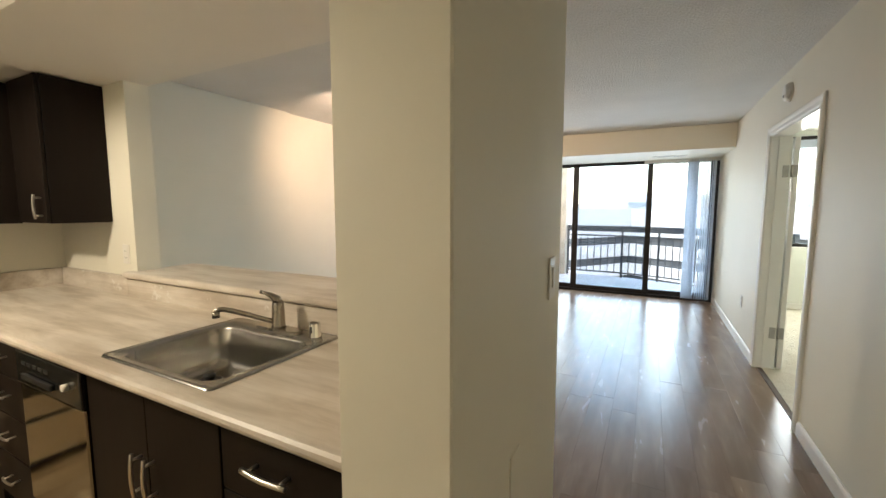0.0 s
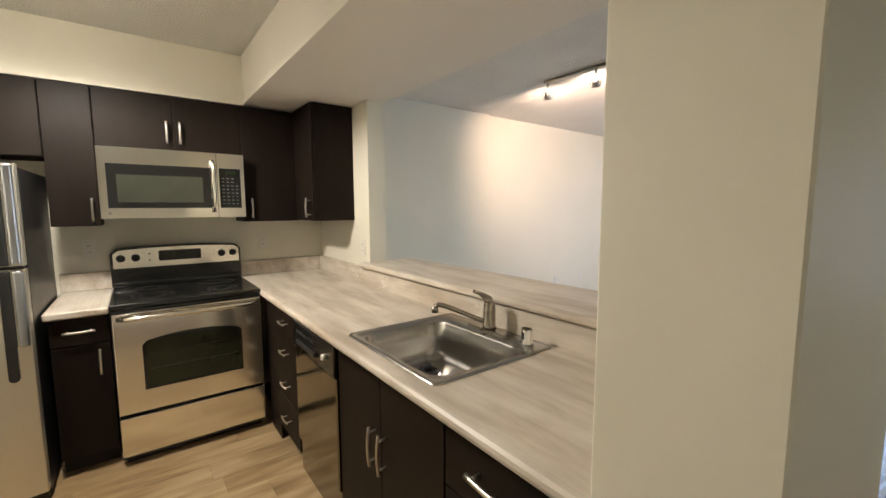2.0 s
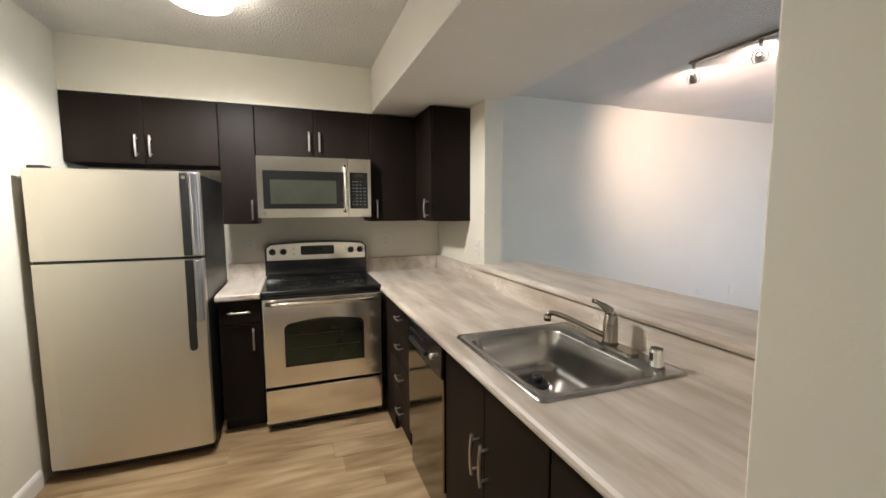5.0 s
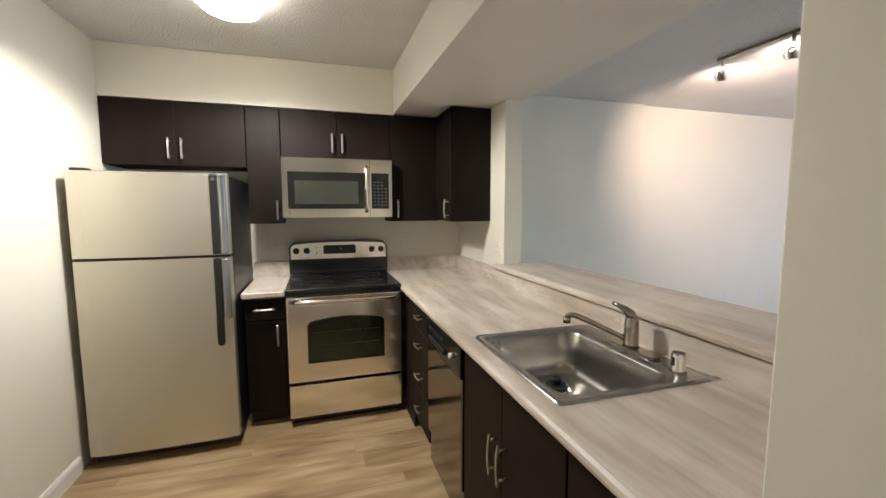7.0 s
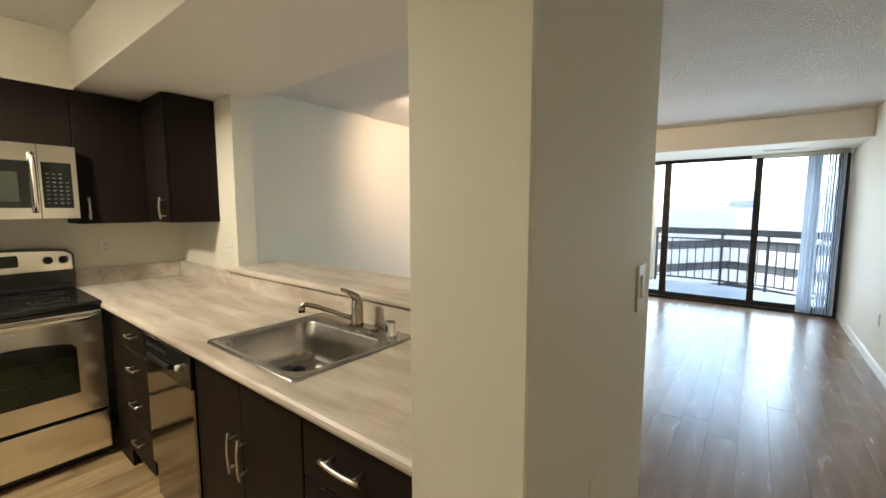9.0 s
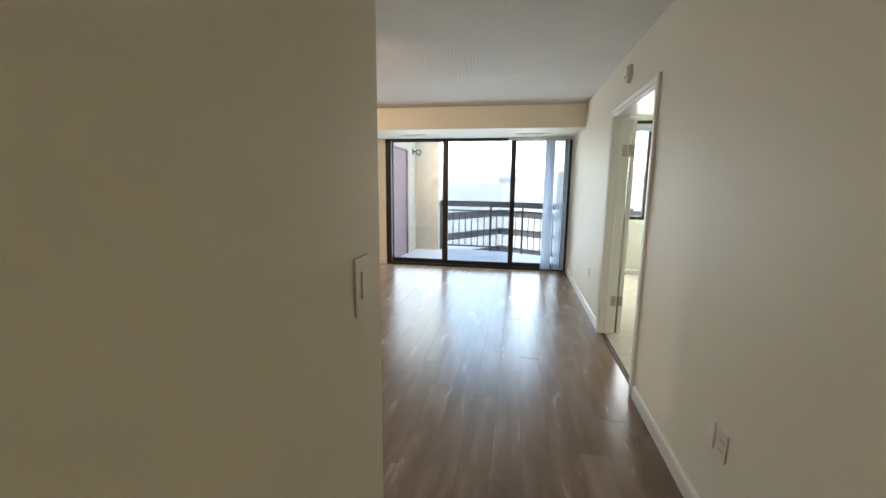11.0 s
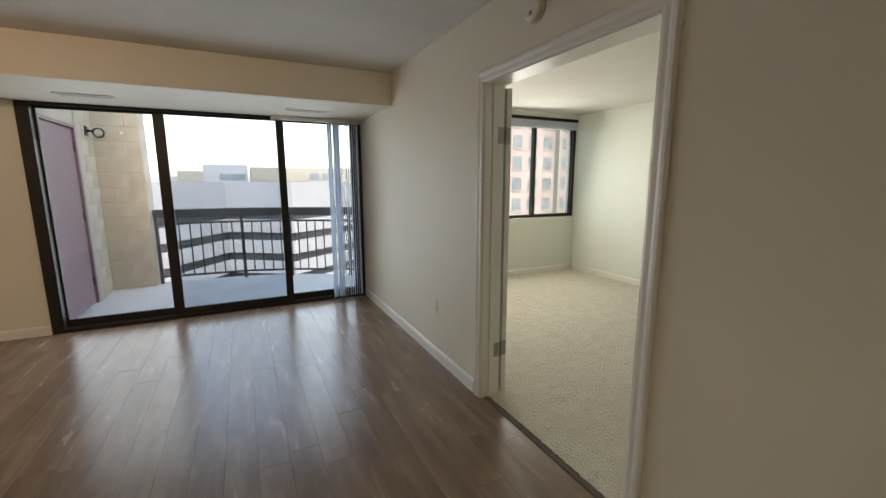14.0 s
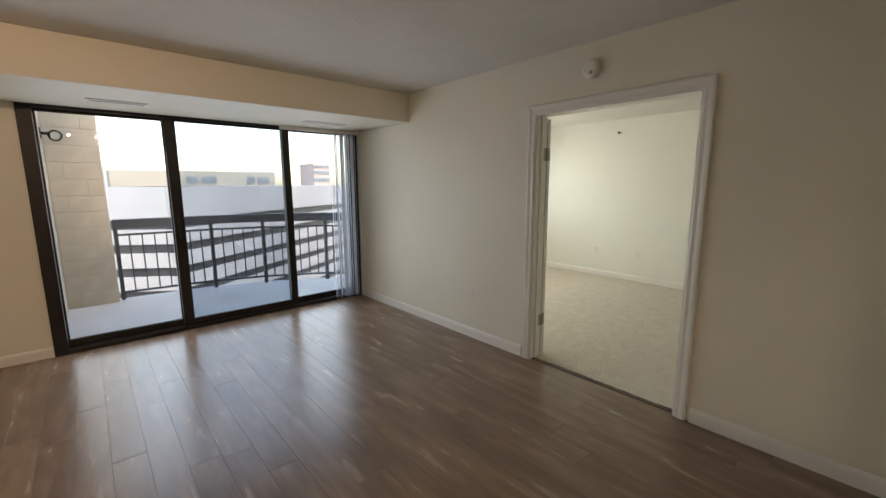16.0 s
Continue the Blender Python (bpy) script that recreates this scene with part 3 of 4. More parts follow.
pts = [(1.73, 1.012), (1.706, 1.012)]
for k in range(7):
    a = math.radians(-90 - k * 30)
    pts.append((1.709 + 0.0195 * math.cos(a), 1.0315 + 0.0195 * math.sin(a)))
pts.append((1.73, 1.051))
prism(bm, pts, 'x', -2.575, -0.345)
part("front_edge", bm, LAMINATE, bar, "rolled laminate front edge")
part("slab", slab(-2.575, -0.345, 1.73, 2.10, 1.012, 1.051), LAMINATE, bar)
part("back_edge", slab(-2.575, -0.345, 2.10, 2.115, 1.012, 1.051), LAMINATE, bar)

# ---- sink ----
sink = thing("kitchen_sink", "single-bowl stainless steel drop-in sink", "sink")


def loop_face(bm, loops):
    rings = [[bm.verts.new(p) for p in lp] for lp in loops]
    n = len(rings[0])
    for a, b in zip(rings, rings[1:]):
        for k in range(n):
            f = bm.faces.new((a[k], a[(k + 1) % n], b[(k + 1) % n], b[k]))
            f.smooth = True
    return rings


bm = bmesh.new()
R = lambda x0, x1, y0, y1, r, z: [(u, v, z) for u, v in rounded(x0, x1, y0, y1, r, 6)]
bx0, bx1, by0, by1 = SX0 + 0.042, SX1 - 0.042, SY0 + 0.040, SY1 - 0.115
loops = [R(SX0, SX1, SY0, SY1, 0.022, CT1 + 0.001), R(SX0 + 0.004, SX1 - 0.004, SY0 + 0.004, SY1 - 0.004, 0.022, CT1 + 0.008),
         R(SX0 + 0.014, SX1 - 0.014, SY0 + 0.014, SY1 - 0.014, 0.02, CT1 + 0.006),
         R(bx0 - 0.008, bx1 + 0.008, by0 - 0.008, by1 + 0.008, 0.075, CT1 + 0.005), R(bx0, bx1, by0, by1, 0.07, CT1 - 0.004),
         R(bx0 + 0.006, bx1 - 0.006, by0 + 0.006, by1 - 0.006, 0.07, CT1 - 0.09), R(bx0 + 0.012, bx1 - 0.012, by0 + 0.012, by1 - 0.012, 0.07, CT1 - 0.132),
         R(bx0 + 0.022, bx1 - 0.022, by0 + 0.022, by1 - 0.022, 0.065, CT1 - 0.157), R(bx0 + 0.05, bx1 - 0.05, by0 + 0.05, by1 - 0.05, 0.05, CT1 - 0.170),
         R(-1.39, -1.30, 1.363, 1.453, 0.04, CT1 - 0.174)]
rings = loop_face(bm, loops)
bm.faces.new(rings[-1])
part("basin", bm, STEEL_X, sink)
DRX, DRY, DRZ = -1.345, 1.408, CT1 - 0.174
part("drain", tube(bmesh.new(), [(DRX, DRY, DRZ + 0.0005), (DRX, DRY, DRZ + 0.004), (DRX, DRY, DRZ + 0.006)], 0.05, 24, radii=[0.058, 0.057, 0.050]), CHROME, sink)
bm = tube(bmesh.new(), [(DRX, DRY, DRZ + 0.0065), (DRX, DRY, DRZ + 0.016), (DRX, DRY, DRZ + 0.020)], 0.045, 24, radii=[0.047, 0.047, 0.040])
tube(bm, [(DRX, DRY, DRZ + 0.019), (DRX, DRY, DRZ + 0.040), (DRX, DRY, DRZ + 0.045)], 0.02, 16, radii=[0.017, 0.023, 0.016])
solid("drain_stopper", bm, BLACKPL, "black rubber stopper resting in the sink drain", "stopper")

fa = thing("faucet", "brushed nickel single-lever kitchen faucet on the sink", "faucet")
fx, fy, fz = -1.212, 1.635, CT1 + 0.006
bm = bmesh.new()
prism(bm, rounded(fx - 0.125, fx + 0.125, fy - 0.027, fy + 0.027, 0.026, 6), 'z', fz, fz + 0.011)
part("deck_plate", bm, FAUCET, fa)
part("body", tube(bmesh.new(), [(fx, fy, fz + 0.011), (fx, fy, fz + 0.02), (fx, fy, fz + 0.085), (fx, fy, fz + 0.118), (fx, fy, fz + 0.132)], 0.02, 20, radii=[0.031, 0.027, 0.026, 0.023, 0.010]), FAUCET, fa)
part("lever", tube(bmesh.new(), [(fx, fy, fz + 0.112), (fx - 0.004, fy - 0.004, fz + 0.134), (fx - 0.018, fy - 0.018, fz + 0.150), (fx - 0.036, fy - 0.030, fz + 0.160), (fx - 0.056, fy - 0.038, fz + 0.164)], 0.01, 12, radii=[0.022, 0.019, 0.012, 0.008, 0.0085]), FAUCET, fa)
sp = [(fx, fy, fz + 0.030), (fx - 0.022, fy - 0.032, fz + 0.046), (fx - 0.055, fy - 0.078, fz + 0.070), (fx - 0.090, fy - 0.128, fz + 0.096), (fx - 0.112, fy - 0.160, fz + 0.110), (fx - 0.124, fy - 0.176, fz + 0.113), (fx - 0.131, fy - 0.184, fz + 0.108), (fx - 0.133, fy - 0.187, fz + 0.096)]
spt = part("spout", tube(bmesh.new(), sp, 0.0105, 14), FAUCET, fa)
part("aerator", rod((fx - 0.133, fy - 0.187, fz + 0.080), (fx - 0.133, fy - 0.187, fz + 0.104), 0.0145, 16), FAUCET, spt)
ag = thing("air_gap", "chrome dishwasher air gap cap on the sink deck", "air gap")
part("cap", tube(bmesh.new(), [(-0.997, 1.627, CT1 + 0.006), (-0.997, 1.627, CT1 + 0.012), (-0.997, 1.627, CT1 + 0.06), (-0.997, 1.627, CT1 + 0.068)], 0.02, 20, radii=[0.026, 0.0225, 0.0225, 0.019]), CHROME, ag)
part("slot", slab(-1.003, -0.991, 1.6035, 1.606, CT1 + 0.028, CT1 + 0.055, 0.001), BLACKPL, ag)

# ---- refrigerator ----
fr = thing("refrigerator", "stainless top-freezer refrigerator with black sides", "refrigerator")
FY0, FY1 = -0.700, 0.052
part("cabinet", slab(XL + 0.06, -2.665, FY0, FY1, 0.03, 1.622, 0.006), FRIDGESIDE, fr)
part("base_grille", slab(-2.70, -2.655, FY0 + 0.01, FY1 - 0.01, 0.015, 0.070, 0.004), BLACKPL, fr)


def fridge_door(z0, z1):
    bm = bmesh.new()
    pts = [(-2.658, FY0), (-2.658, FY1), (-2.612, FY1)]
    for k in range(13):
        s = k / 12
        pts.append((-2.598 + 0.010 * (1 - (2 * s - 1) ** 2) - (0.006 if k in (0, 12) else 0), FY1 - 0.004 - s * (FY1 - FY0 - 0.008)))
    pts.append((-2.612, FY0))
    prism(bm, pts, 'z', z0, z1)
    return part("door", bm, FRIDGE, fr)


upd = fridge_door(1.172, 1.632)
lod = fridge_door(0.072, 1.156)
part("gasket", slab(-2.664, -2.620, FY0 + 0.006, FY1 - 0.006, 1.156, 1.172), BLACKPL, fr)
for dd, za, zb, ze in ((upd, 1.176, 1.628, None), (lod, 0.80, 1.152, 0.64)):
    bm = bmesh.new()
    box(bm, -2.607, -2.584, -0.036, 0.004, za, zb, 0.006)
    if ze:
        prism(bm, rounded(-0.036, 0.002, ze, za + 0.03, 0.019), 'x', -2.606, -2.586)
    part("handle", bm, BLACKPL, dd, "black plastic door handle")
    part("handle_trim", slab(-2.606, -2.580, 0.010, 0.046, za, zb, 0.012, 4), HANDLETRIM, dd, "satin steel strip along the handle")
part("badge", rod((-2.588, -0.016, 1.600), (-2.582, -0.016, 1.600), 0.010, 16), CHROME, upd)
part("hinge_cover", slab(-2.68, -2.61, FY0 + 0.02, FY0 + 0.09, 1.632, 1.648, 0.005), BLACKPL, fr)

# ---- stove ----
st = thing("stove", "stainless electric range with black glass cooktop", "stove")
Y0, Y1 = 0.326, 1.074
part("body", slab(XL + 0.03, -2.762, Y0, Y1, 0.03, 0.885, 0.003), BLACK, st)
part("cooktop", slab(-3.37, -2.728, Y0 - 0.003, Y1 + 0.003, 0.887, 0.918, 0.007, 3), BLACK, st)
for bx_, by_, r_ in ((-2.93, 0.52, 0.105), (-2.93, 0.89, 0.085), (-3.20, 0.52, 0.085), (-3.20, 0.89, 0.105)):
    bm = bmesh.new()
    n = 40
    for rr in (r_, r_ * 0.62):
        a = [bm.verts.new((bx_ + rr * math.cos(k * 6.28319 / n), by_ + rr * math.sin(k * 6.28319 / n), 0.9186)) for k in range(n)]
        b = [bm.verts.new((bx_ + (rr - 0.003) * math.cos(k * 6.28319 / n), by_ + (rr - 0.003) * math.sin(k * 6.28319 / n), 0.9186)) for k in range(n)]
        for k in range(n):
            bm.faces.new((a[k], a[(k + 1) % n], b[(k + 1) % n], b[k]))
    part("burner_ring", bm, FAINT, st, "thin grey burner outline")


def arch(y0, y1, zb, zt, rise, r, n=12):
    """Panel outline with a gently arched top and rounded shoulders."""
    pts = [(y0, zb), (y1, zb)]
    for k in range(n + 1):
        s = k / n
        y = y1 - s * (y1 - y0)
        e = min(s, 1 - s) * (y1 - y0)
        drop = 0.0 if e > r else r - math.sqrt(max(0.0, r * r - (r - e) ** 2))
        pts.append((y, zt - rise * (2 * s - 1) ** 2 - drop))
    return pts


bg = part("backguard", prism(bmesh.new(), arch(Y0 - 0.008, Y1 + 0.008, 0.919, 1.182, 0.018, 0.03, 24), 'x', -3.425, -3.350), BLACK, st)
bm = prism(bmesh.new(), arch(Y0 + 0.006, Y1 - 0.006, 1.040, 1.170, 0.016, 0.02, 24), 'x', -3.350, -3.340)
part("control_fascia", bm, STEEL, bg, "stainless control fascia")
part("display", prism(bmesh.new(), rounded(0.575, 0.825, 1.076, 1.146, 0.010), 'x', -3.3395, -3.335), BLACK, bg)
part("clock", slab(-3.335, -3.3335, 0.68, 0.73, 1.115, 1.130), OVENGLASS, bg)
for ky in (0.372, 0.450, 0.955, 1.028):
    k_ = part("knob", tube(bmesh.new(), [(-3.340, ky, 1.105), (-3.334, ky, 1.105), (-3.318, ky, 1.105), (-3.314, ky, 1.105)], 0.02, 18, radii=[0.025, 0.0225, 0.020, 0.015]), BLACKPL, bg)
    part("pointer", slab(-3.3145, -3.306, ky - 0.004, ky + 0.004, 1.088, 1.123, 0.001), BLACKPL, k_)
for ky, kz in ((0.525, 1.127), (0.525, 1.085)):
    part("indicator", rod((-3.341, ky, kz), (-3.338, ky, kz), 0.005, 10), BLACKPL, bg)
part("step", slab(-3.352, -3.310, Y0 + 0.004, Y1 - 0.004, 0.919, 0.950, 0.006), BLACK, bg)
# oven door with an arched window
od = part("oven_door", slab(-2.760, -2.722, Y0 + 0.004, Y1 - 0.004, 0.302, 0.868, 0.006), STEEL, st)
bm = prism(bmesh.new(), arch(0.452, 0.952, 0.425, 0.728, 0.030, 0.02, 24), 'x', -2.7225, -2.7190)
part("window_rim", bm, BLACK, od)
bm = prism(bmesh.new(), arch(0.468, 0.936, 0.440, 0.712, 0.028, 0.015, 24), 'x', -2.7190, -2.7175)
part("window", bm, OVENGLASS, od, "dark tinted oven window")
for rz in (0.54, 0.63):
    part("rack", rod((-2.7172, 0.485, rz), (-2.7172, 0.92, rz), 0.0012, 6), FAINT, od)
hp = [(-2.680 + 0.014 * (1 - (2 * k / 12 - 1) ** 2) - (0.030 if k in (0, 12) else 0), Y0 + 0.03 + k / 12 * (Y1 - Y0 - 0.06), 0.842) for k in range(13)]
part("oven_handle", tube(bmesh.new(), hp, 0.015, 12), STEEL, od, "curved stainless oven handle")
part("top_trim", slab(-2.758, -2.730, Y0 + 0.004, Y1 - 0.004, 0.870, 0.886, 0.003), BLACK, st)
part("drawer", slab(-2.760, -2.722, Y0 + 0.004, Y1 - 0.004, 0.062, 0.282, 0.006), STEEL, st)
part("plinth", slab(-3.30, -2.79, Y0 + 0.02, Y1 - 0.02, 0.0, 0.031), BLACKPL, st)

# ---- microwave ----
mw = thing("microwave", "stainless over-the-range microwave with black window", "microwave")
M0, M1, MZ0, MZ1 = 0.309, 1.075, 1.372, 1.788
part("body", slab(XL + 0.002, -3.062, M0, M1, MZ0 + 0.012, MZ1, 0.003), FRIDGESIDE, mw)


def bowed(y0, y1, z0, z1, xb, xf, bulge=0.010):
    n = 12
    pts = [(xb, y0), (xb, y1)]
    for k in range(n + 1):
        y = y1 - (y1 - y0) * k / n
        s = (y - M0) / (M1 - M0)
        pts.append((xf + bulge * (1 - (2 * s - 1) ** 2), y))
    return prism(bmesh.new(), pts, 'z', z0, z1)


dw = part("door", bowed(M0 + 0.001, 0.908, MZ0, MZ1 - 0.002, -3.060, -3.036), STEEL, mw)
pn = part("control_panel", bowed(0.911, M1 - 0.001, MZ0, MZ1 - 0.002, -3.060, -3.036), STEEL, mw)
part("window_frame", bowed(0.347, 0.872, 1.432, 1.690, -3.040, -3.0345), BLACK, dw)
part("window", bowed(0.392, 0.826, 1.466, 1.628, -3.036, -3.0330), MWGLASS, dw, "grey-green microwave window mesh")
part("keypad", bowed(0.922, 1.050, 1.432, 1.690, -3.040, -3.0350), BLACK, pn)
part("display", slab(-3.0340, -3.0285, 0.955, 1.020, 1.648, 1.672), OVENGLASS, pn)
for r_ in range(8):
    for k_ in range(4):
        if r_ in (0, 1) and k_ == 3:
            continue
        y = 0.937 + k_ * 0.0275
        z = 1.622 - r_ * 0.0235
        f_ = -3.0350 + 0.010 * (1 - (2 * (y + 0.006 - M0) / (M1 - M0) - 1) ** 2)
        part("key", slab(f_ - 0.002, f_ + 0.0012, y, y + 0.014, z, z + 0.006), KEYPRINT, pn)
hp = [(-2.990 + 0.006 * (1 - (2 * k / 8 - 1) ** 2) - (0.022 if k in (0, 8) else 0), 0.885, 1.410 + k / 8 * 0.325) for k in range(9)]
part("handle", tube(bmesh.new(), hp, 0.012, 12), STEEL, dw, "curved stainless door handle")
part("badge", rod((-3.034, 0.352, 1.402), (-3.030, 0.352, 1.402), 0.011, 16), NICKEL, dw)
part("vent_underside", slab(-3.42, -3.08, M0 + 0.02, M1 - 0.02, MZ0 + 0.004, MZ0 + 0.012), BLACKPL, mw)

# ---- plates on the walls ----


def wall_plate(name, at, out, label, kind="outlet", w=0.070, h=0.115, group="wall plates"):
    t = thing(name, label, kind, group)
    at = Vector(at)
    o = Vector(out)
    side = Vector((-o.y, o.x, 0))

    def slab_at(cu, cz, hw, hh, d0, d1, bev=0.0015):
        a = at + side * (cu - hw) + o * d0 + Vector((0, 0, cz - hh))
        b = at + side * (cu + hw) + o * d1 + Vector((0, 0, cz + hh))
        return slab(min(a.x, b.x), max(a.x, b.x), min(a.y, b.y), max(a.y, b.y), a.z, b.z, bev)
    part("plate", slab_at(0, 0, w / 2, h / 2, 0, 0.006), PLATE, t)
    if kind == "outlet":
        for dz in (-0.02, 0.02):
            s = part("socket", slab_at(0, dz, 0.015, 0.013, 0.006, 0.008), PLATE, t)
            for du in (-0.006, 0.006):
                part("slot", slab_at(du, dz, 0.0012, 0.005, 0.0078, 0.0086, 0), BLACKPL, s)
    elif kind == "switch":
        part("toggle", slab_at(0, 0.002, 0.014, 0.030, 0.006, 0.011), PLATE, t)
    return t


wall_plate("light_switch", (-0.089, 1.690, 1.215), (1, 0, 0), "white light switch on the pier wall", "switch", 0.075, 0.125)
wall_plate("outlet", (XL, 0.215, 1.170), (1, 0, 0), "cream outlet above the small worktop")
wall_plate("outlet", (XL, 1.267, 1.165), (1, 0, 0), "cream outlet above the corner worktop")
wall_plate("outlet", (-2.62, 1.745, 1.150), (0, -1, 0), "cream outlet beside the bar opening")
wall_plate("outlet", (XL, 5.02, 0.43), (1, 0, 0), "white outlet low on the living room wall")
wall_plate("blank_plate", (XL, 5.58, 0.43), (1, 0, 0), "white blank plate low on the wall", "plate")
wall_plate("outlet", (XR, 5.59, 0.455), (-1, 0, 0), "white outlet between door and window")
wall_plate("outlet", (XR, 2.50, 0.43), (-1, 0, 0), "cream outlet on the hallway wall")
wall_plate("blank_plate", (XR, 2.60, 0.43), (-1, 0, 0), "cream blank plate on the hallway wall", "plate")
wall_plate("outlet", (BX, 6.15, 0.43), (-1, 0, 0), "white outlet low on the bedroom wall")
wall_plate("blank_plate", (BX, 5.48, 0.42), (-1, 0, 0), "white blank plate low on the bedroom wall", "plate")
solid("access_panel", slab(-0.0975, -0.092, 1.33, 1.40, 0.35, 0.84, 0.002), WALL, "painted access cover low on the pier wall", "panel")

th = thing("thermostat", "small white thermostat on the window wall", "thermostat")
part("case", slab(-3.37, -3.26, YW - 0.022, YW, 1.205, 1.275, 0.005), PLATE, th)
part("screen", slab(-3.355, -3.315, YW - 0.0235, YW - 0.022, 1.232, 1.252), BLACKPL, th)

gr = thing("return_grille", "white louvred return air grille low on the wall", "vent")
GX0, GX1, GZ0, GZ1 = -3.06, -2.42, 0.115, 0.565
bm = bmesh.new()
for a, b, c_, d_ in ((GX0, GX0 + 0.025, GZ0, GZ1), (GX1 - 0.025, GX1, GZ0, GZ1), (GX0 + 0.025, GX1 - 0.025, GZ0, GZ0 + 0.025), (GX0 + 0.025, GX1 - 0.025, GZ1 - 0.025, GZ1)):
    box(bm, a, b, YW - 0.014, YW, c_, d_)
for k in range(1, 4):
    xm = GX0 + (GX1 - GX0) * k / 4
    box(bm, xm - 0.008, xm + 0.008, YW - 0.013, YW, GZ0 + 0.025, GZ1 - 0.025)
part("frame", bm, TRIM, gr)
part("backing", slab(GX0 + 0.02, GX1 - 0.02, YW - 0.003, YW - 0.001, GZ0 + 0.02, GZ1 - 0.02), KICK, gr)
# slats coloured grey for the shadow they cast on each other
nl = 26
for k in range(nl):
    z = GZ0 + 0.03 + k * (GZ1 - GZ0 - 0.06) / (nl - 1)
    bm = bmesh.new()
    prism(bm, [(YW - 0.011, z - 0.006), (YW - 0.010, z - 0.007), (YW - 0.003, z + 0.004), (YW - 0.004, z + 0.005)], 'x', GX0 + 0.025, GX1 - 0.025)
    part("slat", bm, SLATSHADE, gr)

sm = thing("smoke_detector", "round white smoke detector above the bedroom door", "smoke detector")
SMY, SMZ = 4.42, 2.285
part("base", rod((XR, SMY, SMZ), (XR - 0.012, SMY, SMZ), 0.070, 28), PLATE, sm)
part("cover", tube(bmesh.new(), [(XR - 0.012, SMY, SMZ), (XR - 0.030, SMY, SMZ), (XR - 0.042, SMY, SMZ)], 0.06, 28, radii=[0.066, 0.062, 0.045]), PLATE, sm)
part("test_button", rod((XR - 0.042, SMY - 0.01, SMZ - 0.03), (XR - 0.046, SMY - 0.01, SMZ - 0.03), 0.011, 14), PRINT, sm)
sp_ = thing("sprinkler", "small chrome sidewall sprinkler in the bedroom", "sprinkler")
part("rose", rod((BX, 5.88, 2.262), (BX - 0.012, 5.88, 2.262), 0.030, 18), PLATE, sp_)
part("head", rod((BX - 0.012, 5.88, 2.262), (BX - 0.055, 5.88, 2.262), 0.013, 12), BLACKPL, sp_)

# ---- lamps ----
cl = thing("ceiling_light", "round frosted flush ceiling light, switched on", "ceiling light")
LX, LY = -2.28, 0.17
part("base", rod((LX, LY, CEIL), (LX, LY, CEIL - 0.022), 0.142, 32), PLATE, cl)
part("diffuser", tube(bmesh.new(), [(LX, LY, CEIL - 0.022), (LX, LY, CEIL - 0.05), (LX, LY, CEIL - 0.08), (LX, LY, CEIL - 0.098), (LX, LY, CEIL - 0.108)], 0.15, 32, radii=[0.138, 0.142, 0.130, 0.09, 0.03]), LAMPGLOW, cl)

tl = thing("track_light", "nickel ceiling track with three spot heads, switched on", "track light")
part("track", slab(-2.25, -1.25, 3.222, 3.258, CEIL - 0.022, CEIL, 0.003), FAUCET, tl)
for sx, aim in SPOTS:
    c0 = Vector((sx, 3.24, CEIL - 0.125))
    dv = (Vector(aim) - c0).normalized()
    hd = part("head", tube(bmesh.new(), [c0 - dv * 0.055, c0 - dv * 0.045, c0 - dv * 0.005, c0 + dv * 0.008], 0.03, 16, False, radii=[0.010, 0.020, 0.024, 0.030]), NICKEL, tl, "nickel spot head")
    part("stem", rod((sx, 3.24, CEIL - 0.022), (sx, 3.24, CEIL - 0.06), 0.011, 12), NICKEL, hd)
    side = dv.cross(Vector((0, 0, 1))).normalized()
    yk = [Vector((sx, 3.24, CEIL - 0.06)), Vector((sx, 3.24, CEIL - 0.066)) + side * 0.030, c0 + side * 0.042, c0 + side * 0.030 - Vector((0, 0, 0.03)), c0 - side * 0.030 - Vector((0, 0, 0.03)), c0 - side * 0.042, Vector((sx, 3.24, CEIL - 0.066)) - side * 0.030, Vector((sx, 3.24, CEIL - 0.06))]
    part("yoke", tube(bmesh.new(), yk, 0.003, 8), NICKEL, hd)
    bb = bmesh.new()
    bmesh.ops.create_uvsphere(bb, u_segments=12, v_segments=8, radius=0.013, matrix=Matrix.Translation(c0 - dv * 0.018))
    part("bulb", bb, BULBGLOW, hd, "glowing halogen bulb")


def ceiling_vent(x0, x1, y0, y1, label):
    v = thing("ceiling_vent", label, "vent", "ceiling vents")
    z = 2.165
    bm = bmesh.new()
    f = 0.018
    for a in ((x0, x1, y0, y0 + f), (x0, x1, y1 - f, y1), (x0, x0 + f, y0 + f, y1 - f), (x1 - f, x1, y0 + f, y1 - f)):
        box(bm, *a, z - 0.008, z)
    part("frame", bm, TRIM, v)
    part("backing", slab(x0 + f, x1 - f, y0 + f, y1 - f, z - 0.003, z - 0.001), KICK, v)
    n = int((x1 - x0 - 2 * f) / 0.018)
    for k in range(n):
        x = x0 + f + (k + 0.5) * (x1 - x0 - 2 * f) / n
        part("slat", slab(x - 0.0035, x + 0.0035, y0 + f, y1 - f, z - 0.0075, z - 0.003), TRIM, v)


ceiling_vent(-1.60, -1.20, 7.13, 7.26, "white slotted ceiling register under the beam")
ceiling_vent(0.16, 0.60, 7.13, 7.26, "white slotted ceiling register near the blinds")

